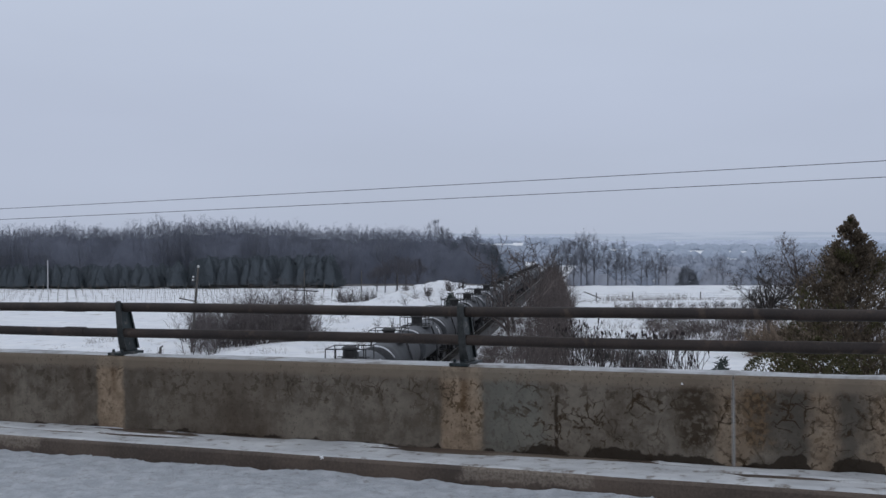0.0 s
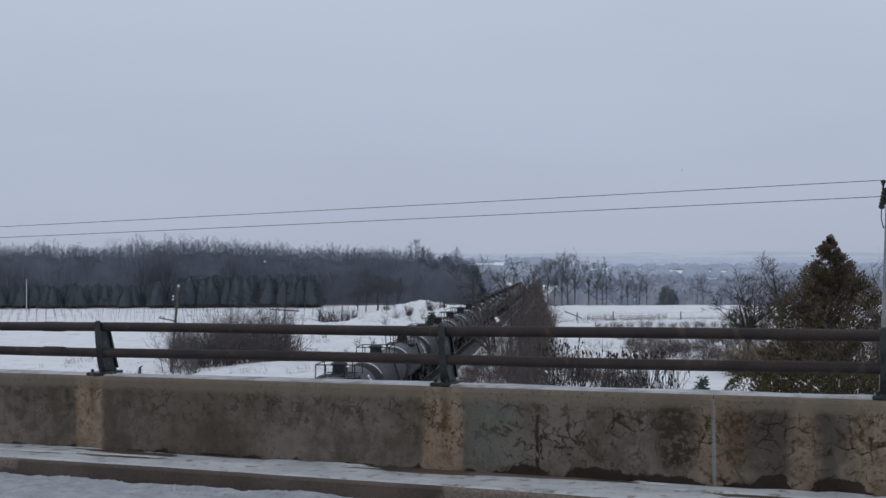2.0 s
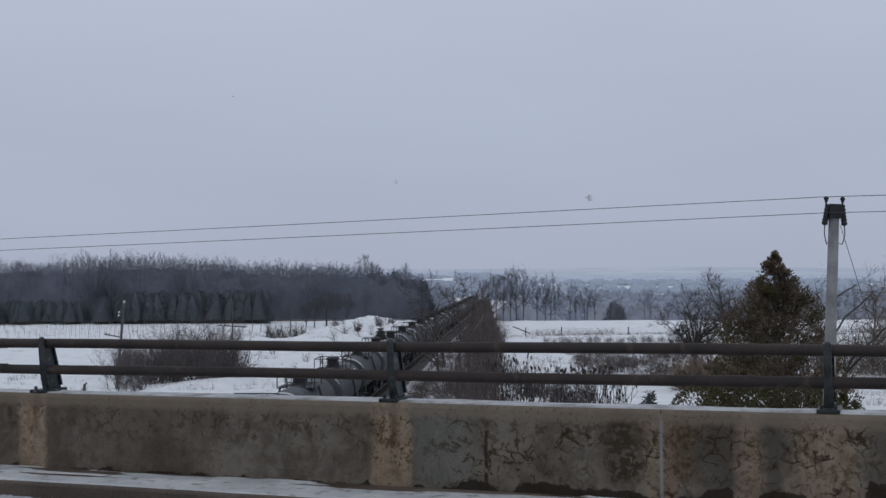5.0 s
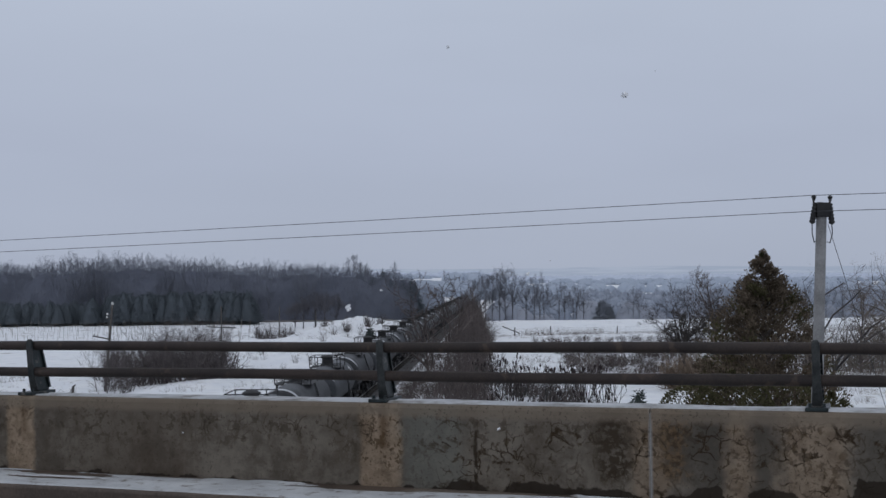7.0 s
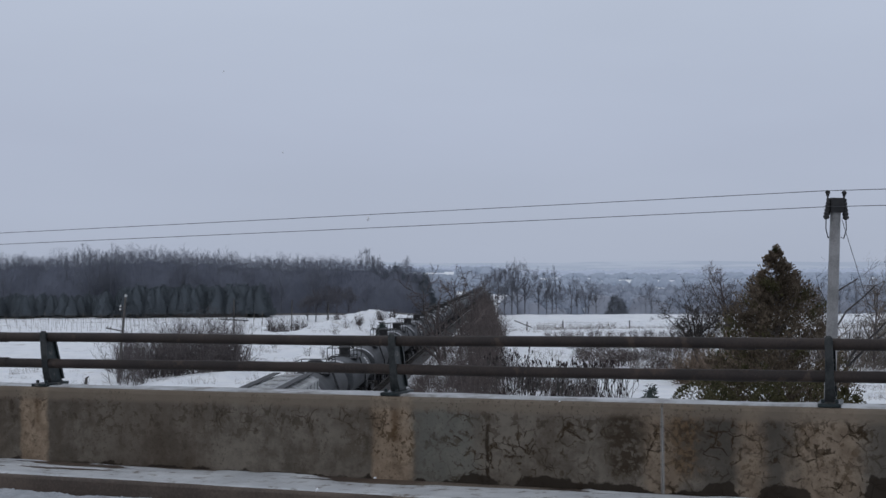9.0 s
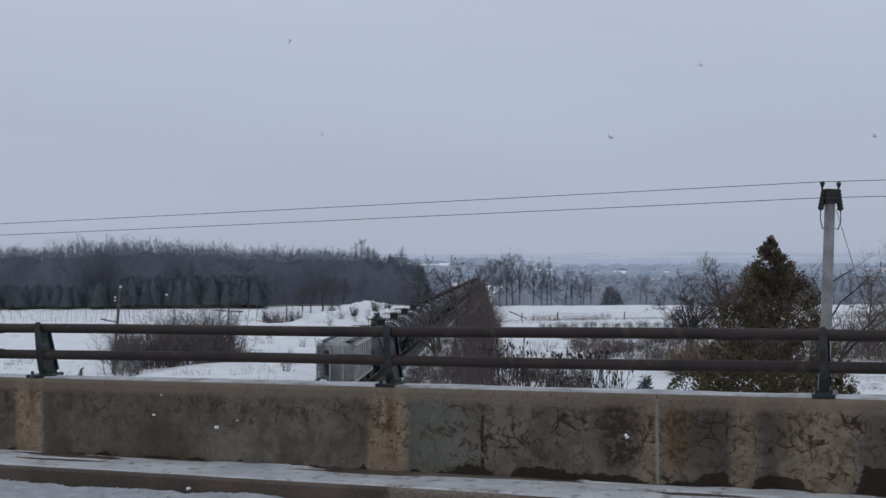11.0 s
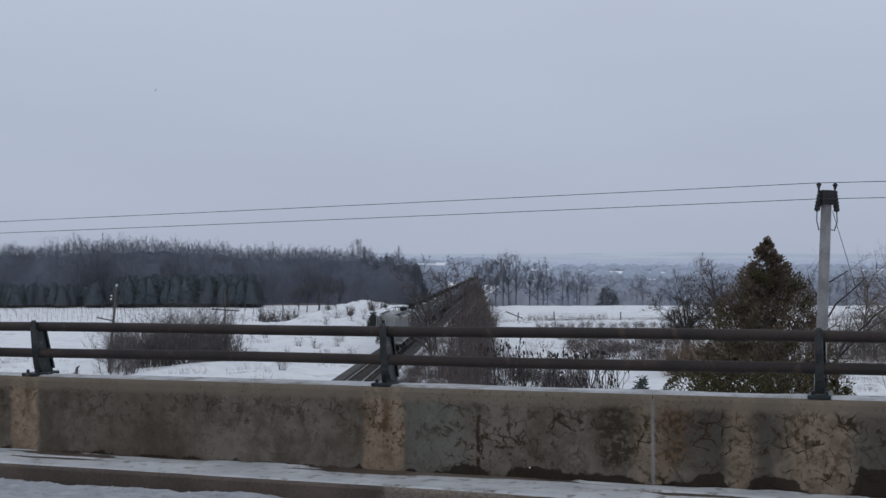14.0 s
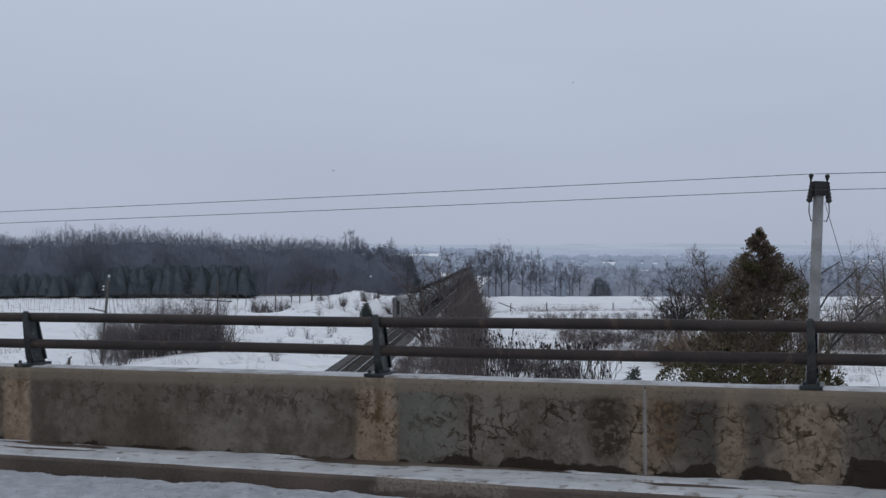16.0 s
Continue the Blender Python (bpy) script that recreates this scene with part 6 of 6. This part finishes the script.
    for k in range(26):
        y = rng.uniform(78, 102)
        x = rng.uniform(0.005, 0.12) * y
        h = rng.uniform(0.5, 1.15) * (1 - 5 * max(0, x / y - 0.05))
        rows.append((int(rng.integers(6)), x, y, gz(x, y) - 0.05, h * 1.1, h, rng.uniform(0, 6.28)))
    V, F = scatter(low, rows)
    tagged(new("field_brush", quick_mesh("field_brush", V, F, MAT_BRUSH)), "low brown leafless brush in drifts across the field", "bushes", kind="stuff")
    weeds = [branchwork(bush(650 + s, 2.0, 9, (5,), 1.3, 0.35, 0.9), 0.2, 3) for s in range(6)]
    rows = []
    for k in range(330):
        y = rng.uniform(196, 200) if k < 90 else rng.uniform(118, 190)
        x = rng.uniform(0.058 if y < 170 else 0.05, 0.36) * y
        if value_noise(x / 5, y / 9, 77) < 0.42:
            continue
        h = rng.uniform(0.25, 0.75)
        rows.append((int(rng.integers(6)), x, y, gz(x, y) - 0.05, h * 1.5, h, rng.uniform(0, 6.28)))
    for k in range(190):
        y = 194.5 + rng.normal(0, 0.5)
        x = rng.uniform(8.5, 62)
        h = rng.uniform(0.16, 0.34)
        rows.append((int(rng.integers(6)), x, y, gz(x, y) - 0.05, h * 2.2, h, rng.uniform(0, 6.28)))
    for k in range(130):
        y = rng.uniform(104, 140)
        x = rng.uniform(0.30, 0.40) * y
        h = rng.uniform(0.4, 0.9)
        rows.append((int(rng.integers(6)), x, y, gz(x, y) - 0.05, h, h, rng.uniform(0, 6.28)))
    for k in range(16):
        y = rng.uniform(92, 104)
        x = rng.uniform(0.315, 0.38) * y
        h = rng.uniform(0.2, 0.45)
        rows.append((int(rng.integers(6)), x, y, gz(x, y) - 0.05, h * 1.4, h, rng.uniform(0, 6.28)))
    for k in range(300):
        y = rng.uniform(92, 232)
        x = track_x(y) - rng.uniform(5, 40)
        if value_noise(x / 5, y / 9, 78) < 0.5:
            continue
        h = rng.uniform(0.15, 0.5)
        rows.append((int(rng.integers(6)), x, y, gz(x, y) - 0.05, h * 1.6, h, rng.uniform(0, 6.28)))
    V, F = scatter(weeds, rows)
    tagged(new("dry_weeds", quick_mesh("dry_weeds", V, F, MAT_WEED)), "low dry weeds and brush standing through the snow", "weeds", kind="stuff")

    def shrub(x, y, h, label, mat=MAT_BRUSH, stems=14, seed=0, thick=1.2, name="bare_shrub", group="bare shrubs"):
        root = thing(name, pose(x, y, gz(x, y)), label, "shrub", group)
        ob = new("crown", quick_mesh("crown", *branchwork(bush(700 + seed, h, stems, (5, 4), thick * 1.3, 0.7, 0.2), 0.03, 3), mat))
        ob.parent = root
    for i, (x, y, h) in enumerate(((-15.8, 115, 1.9), (-16.2, 146, 1.9), (-14.0, 150, 1.4), (-20.5, 205, 2.2), (-8.6, 196, 2.4), (-10.2, 188, 2.2), (-13.4, 190, 1.8), (-30.5, 212, 3.0), (-28.6, 214, 2.6), (-31.6, 211, 2.4),
                                   (-18, 135, 1.3), (-12.6, 128, 1.6), (-10.8, 134, 1.8), (-2.6, 96, 2.2), (-1.2, 88, 2.4), (-3.0, 108, 2.0), (-2.8, 118, 2.4),
                                   (-9.2, 206, 2.6), (-11.4, 210, 2.2), (-13.2, 204, 2.4), (-16.4, 200, 2.0), (-18.0, 196, 2.0), (-15.0, 188, 1.6), (-12.0, 176, 2.0), (-17.2, 170, 1.6), (-14.2, 160, 1.8), (-19.0, 152, 1.8), (-33.0, 214, 2.8), (-26.6, 210, 2.2), (-24.2, 160, 1.3), (-21.6, 128, 1.4))):
        shrub(x, y, h, "leafless brown shrub standing in the snow", MAT_BRUSH if y < 200 else MAT_THICKET, 8 if y < 200 else 20, i, 1.2 if y < 200 else 2.0)
    for i, (x, y, h) in enumerate(((19.6, 106, 2.8), (21.0, 105, 3.2), (22.4, 106, 3.4), (23.9, 107, 3.4), (25.2, 106, 3.6))):
        shrub(x, y, h, "straw-coloured leafless willow shrub", MAT_STRAW, 46, 40 + i, 2.6, "willow_shrub", "willow shrubs")
    for i, (x, y, h) in enumerate(((39.5, 122, 6.0), (42.4, 120, 5.6), (46.0, 126, 6.2), (43.0, 128, 5.0), (48.0, 130, 5.5))):
        shrub(x, y, h, "tan leafless willow shrub with fine twigs", MAT_WEED, 20, 60 + i, 1.3, "willow_shrub", "willow shrubs")


def sumac():
    rng = np.random.default_rng(31)
    for k in range(30):
        y = rng.uniform(74, 98)
        x = rng.uniform(0.03, 0.138) * y
        h = rng.uniform(2.7, 4.9) * (1 - 7 * max(0, x / y - 0.095))
        root = thing("sumac", pose(x, y, gz(x, y)), "leafless sumac with upright dark seed cones", "shrub", "sumac clump")
        seg, tips = [], []
        for s in range(5):
            a, t = rng.uniform(0, 6.28), rng.uniform(0.1, 0.62)
            p = np.array((0.15 * math.cos(a), 0.15 * math.sin(a), -0.1))
            d = np.array((math.sin(t) * math.cos(a), math.sin(t) * math.sin(a), math.cos(t)))
            q = p + d * h * rng.uniform(0.5, 0.62)
            seg.append((*p, *q, 0.026, 0.02))
            for f in range(int(rng.integers(2, 4))):
                e = d + rng.normal(0, 0.35, 3)
                e[2] = abs(e[2]) + 0.3
                e /= np.linalg.norm(e)
                w = q + e * h * rng.uniform(0.16, 0.24)
                seg.append((*q, *w, 0.019, 0.015))
                for j in range(int(rng.integers(1, 3))):
                    e2 = e + rng.normal(0, 0.4, 3)
                    e2[2] = abs(e2[2]) + 0.4
                    e2 /= np.linalg.norm(e2)
                    w2 = w + e2 * h * rng.uniform(0.08, 0.17)
                    seg.append((*w, *w2, 0.017, 0.012))
                    if rng.random() < 0.5:
                        tips.append(w2)
        ob = new("crown", quick_mesh("crown", *sticks(seg, 4), MAT_DARK_STEM))
        ob.parent = root
        for w in tips:
            c = Geo().lathe([(0.0, -0.03), (0.05, 0.02), (0.06, 0.09), (0.036, 0.19), (0.0, 0.26)], 6, None, tuple(w))
            part("seed_cone", c, MAT_SUMAC, root, "dark red seed cone")


def fences():
    root = thing("field_fence", Matrix(), "sagging wire fence with dark wooden posts along the field", "fence")
    pts = []
    rng = np.random.default_rng(4)
    for k in range(9):
        x = 9.5 + k * 8.4 + rng.uniform(-1.5, 1.5)
        y = 196 - 0.02 * x
        z = gz(x, y)
        h = rng.uniform(1.15, 1.5)
        pts.append((x, y, z))
        part("post", Geo().tube((x, y, z - 0.3), (x + rng.uniform(-0.08, 0.08), y, z + h), 0.10, 0.085, 7), MAT_OLD_POLE, root)
    for zz in (0.35, 0.7, 1.05):
        g = Geo()
        for a, b in zip(pts, pts[1:]):
            mid = ((a[0] + b[0]) / 2, a[1], (a[2] + b[2]) / 2 + zz - 0.08)
            g.tube((a[0], a[1], a[2] + zz), mid, 0.011, None, 4, False).tube(mid, (b[0], b[1], b[2] + zz), 0.011, None, 4, False)
        part("wire", g, MAT_WIRE, root)
    part("brace_rail", Geo().tube((8.9, 196, gz(8.9, 196) + 1.6), (11.6, 195.5, gz(11.6, 195) + 0.35), 0.09, 0.08, 6), MAT_OLD_POLE, root, "fallen rail leaning on the fence")
    # vineyard: rows of stakes and wires
    g = []
    for r in range(9):
        y = 208 + r * 7.4
        for k in range(50):
            x = -118 + k * 1.72 + (r % 3) * 0.5 + rng.uniform(-0.15, 0.15)
            if x > -0.155 * y:
                continue
            z = gz(x, y)
            h = rng.uniform(1.1, 1.7)
            g.append((x, y, z - 0.1, x + rng.uniform(-0.06, 0.06), y, z + h, 0.024, 0.019))
            if rng.random() < 0.5:
                g.append((x, y, z + 0.75, x + 1.72, y, gz(x + 1.72, y) + 0.75, 0.012, 0.012))
    tagged(new("vineyard", quick_mesh("vineyard", *sticks(g, 4), MAT_WEED)), "rows of thin vine stakes in the snowy field", "vineyard", kind="stuff")


# ---- poles and lines ----
def line_pole(x, y, h, label, lean=0.0, arm=0.0, arm_z=0.0, r=0.13, mat=None):
    z = gz(x, y)
    root = thing("utility_pole", pose(x, y, z, 0, lean, 0), label, "utility pole", "old pole line" if mat is None else "")
    part("shaft", Geo().tube((0, 0, -0.5), (0, 0, h), r, r * 0.75, 9), mat or MAT_OLD_POLE, root)
    if arm:
        a = part("crossarm", Geo().box((0, 0.14, arm_z), (arm, 0.1, 0.12), Matrix.Rotation(radians(3), 3, "Y")), MAT_BLACK, root)
        for k in (-0.45, -0.25, 0.25, 0.45):
            part("insulator", Geo().lathe([(0.0, 0), (0.05, 0), (0.06, 0.1), (0.03, 0.16), (0.0, 0.17)], 8, None, (k * arm, 0.14, arm_z + 0.06 - k * arm * 0.052)), MAT_PORCELAIN, a)
    return root


def poles():
    old = line_pole(-32.2, 115, 8.1, "old dark railway pole leaning over the thicket", 5, 0, 0, 0.14)
    bracket = part("bracket", Geo().box((-0.26, 0.05, 6.80), (0.5, 0.07, 0.07)).box((-0.26, 0.05, 7.10), (0.5, 0.07, 0.07)), MAT_OLD_POLE, old, "short stubs of broken crossarms")
    glass = [(0.0, 0), (0.07, 0), (0.09, 0.07), (0.07, 0.14), (0.0, 0.17)]
    for kz in (6.83, 7.13):
        part("insulator", Geo().lathe(glass, 9, None, (-0.42, 0.05, kz)), MAT_PLACARD, bracket, "white glass insulator", True)
    part("insulator", Geo().lathe([(r * 1.4, z * 1.6) for r, z in glass], 9, None, (0, 0, 8.1)), MAT_PORCELAIN, old, "pale insulator on the pole top", True)
    arm = part("fallen_arm", Geo().box((-0.85, 0.0, 4.95), (1.5, 0.09, 0.11), Matrix.Rotation(radians(6), 3, "Y")), MAT_OLD_POLE, old, "slipped crossarm")
    for kx in (-1.45, -1.15):
        part("insulator", Geo().lathe(glass, 9, None, (kx, 0.0, 5.02 - (kx + 0.85) * 0.1)), MAT_PORCELAIN, arm, "pale glass insulator", True)
    line_pole(-27.7, 150, 6.9, "old dark railway pole with a bare crossarm", 0, 3.5, 4.3, 0.10)
    line_pole(-28.3, 206, 5.6, "short old railway pole beside brush", 1, 0, 0, 0.11)
    line_pole(-27.0, 252, 4.0, "short old railway pole in the far field")
    line_pole(-103, 256, 6.9, "slim pale pole at the field's edge", 0, 0, 0, 0.12, MAT_PALE)
    part("stump", Geo().tube((0, 0, -0.2), (0.04, 0, 0.55), 0.16, 0.12, 8).tube((0.0, 0, 0.5), (0.28, 0, 0.72), 0.1, 0.06, 7), MAT_OLD_POLE, None, m=pose(-34.5, 112.5, gz(-34.5, 112.5)))
    tagged(bpy.data.objects["stump"], "dark broken stump standing out of the snow", "stump")

    # the pole beside the bridge
    x, y = 8.79, 30.0
    z = gz(x, y)
    top = 12.36
    root = thing("power_pole", pose(x, y, z, 0, 2.2, 0), "weathered grey wooden power pole with insulators on its head", "utility pole")
    h = top - z
    part("shaft", Geo().tube((0, 0, -0.6), (0, 0, h), 0.17, 0.125, 14), MAT_POLE, root, "grey split wood", True)
    part("head_plate", Geo().box((0.0, -0.03, h - 0.17), (0.32, 0.30, 0.36), bevel=0.03), MAT_BLACK, root, "tarred dark pole head")
    for sx in (-1, 1):
        # strain insulators hung slantwise from the head
        prof = [(0.0, 0.0)]
        for k in range(6):
            prof += [(0.062, 0.008 + 0.085 * k), (0.076, 0.028 + 0.085 * k), (0.076, 0.06 + 0.085 * k), (0.062, 0.08 + 0.085 * k)]
        prof.append((0.0, 0.54))
        part("strain_insulator", Geo().lathe(prof, 12, Matrix.Rotation(radians(180 - sx * 9), 3, "Y"), (sx * 0.165, -0.06, h - 0.0)), MAT_BLACK, root, "dark ribbed strain insulator", True)
        part("pin_insulator", Geo().tube((sx * 0.2, 0, h - 0.06), (sx * 0.2, 0, h + 0.1), 0.024, None, 8).lathe([(0.0, 0.0), (0.045, 0.0), (0.035, 0.03), (0.062, 0.07), (0.062, 0.1), (0.03, 0.13), (0.0, 0.14)], 10, None, (sx * 0.2, 0, h + 0.06)), MAT_BLACK, root, "dark pin insulator", True)
        part("drop_loop", Geo().path([(sx * 0.24, -0.06, h - 0.5), (sx * 0.25, -0.1, h - 0.75), (sx * 0.19, -0.1, h - 0.98), (sx * 0.15, -0.02, h - 0.95)], 0.014, 5), MAT_WIRE, root)
    part("guy_wire", Geo().tube((0.16, 0, h - 0.5), (2.6, 1.2, h - 6.5), 0.008, None, 5), MAT_WIRE, root)
    # two lines slung along the road
    def wire(a, b, c, sag):
        g = Geo()
        for p, q, n in ((a, b, 26), (b, c, 20)):
            p, q = Vector(p), Vector(q)
            pts = [p.lerp(q, i / n) - Vector((0, 0, sag * 4 * (i / n) * (1 - i / n))) for i in range(n + 1)]
            g.path(pts, 0.0085, 5, False)
        part_ob = part("power_line", g, MAT_WIRE)
        tagged(part_ob, "thin dark power line slung along the road", "power line", "power lines")
    wire((-37.7, 47.4, 11.29), (8.95, 30.0, 12.54), (56.0, 12.6, 12.9), 0.05)
    wire((-37.7, 47.2, 10.95), (8.95, 29.8, 12.14), (56.0, 12.4, 12.5), 0.05)


# ---- falling snow ----
FLAKES = []


def snowfall():
    rng = np.random.default_rng(91)
    white = plain("snowflake_white", (0.85, 0.86, 0.88), 0.9)
    shapes = []
    for s in range(4):
        g = Geo()
        for k in range(5):
            d = Vector(rng.normal(0, 1, 3)).normalized()
            g.tube(-d * 0.006, d * 0.006 * rng.uniform(0.6, 1.2), 0.0018, 0.0012, 4)
        shapes.append(g.mesh("snowflake", white))
    for k in range(110):
        n = rng.uniform(2.5, 7.6) if k < 60 else rng.uniform(1.2, 3.2)
        s = rng.uniform(-0.75, 0.30) * n
        land = rng.uniform(0.3, 22.0)
        fall, drift = rng.uniform(0.9, 1.4), rng.uniform(-0.45, -0.1)
        ob = tagged(new("snowflake", shapes[k % 4]), "small white falling snowflake", "snowflake", "falling snow")
        k1 = rng.uniform(0.7, 1.5)
        ob.scale = (k1, k1, k1)
        FLAKES.append((ob, s, n, land, fall, drift, rng.uniform(0, 360)))


# ---- what moves ----
def motions():
    for car, y0 in TRAIN:
        rows = []
        for t in range(0, 17, 2):
            y = y0 + SPEED * t
            fall = float(track_z(y + 5) - track_z(y - 5)) / 10
            rows.append((float(t), pose(track_x(y), y, float(track_z(y)), math.degrees(math.atan(fall)), 0, HEAD)))
        walk(car, rows)
    for ob, s, n, land, fall, drift, a in FLAKES:
        rows = []
        for t in (0.0, min(land, 15.9), 16.0):
            k = max(0.0, land - t)
            p = BR @ Vector((s - drift * k, n, -0.08 + fall * k))
            rows.append((t, pose(*p, a, 0, a)))
        walk(ob, rows)


ground()
far_hills()
railway()
bridge()
railing()
train()
woods()
spruces()
far_belts()
brush()
cedar()
lone_trees()
sumac()
fences()
poles()
snowfall()
motions()
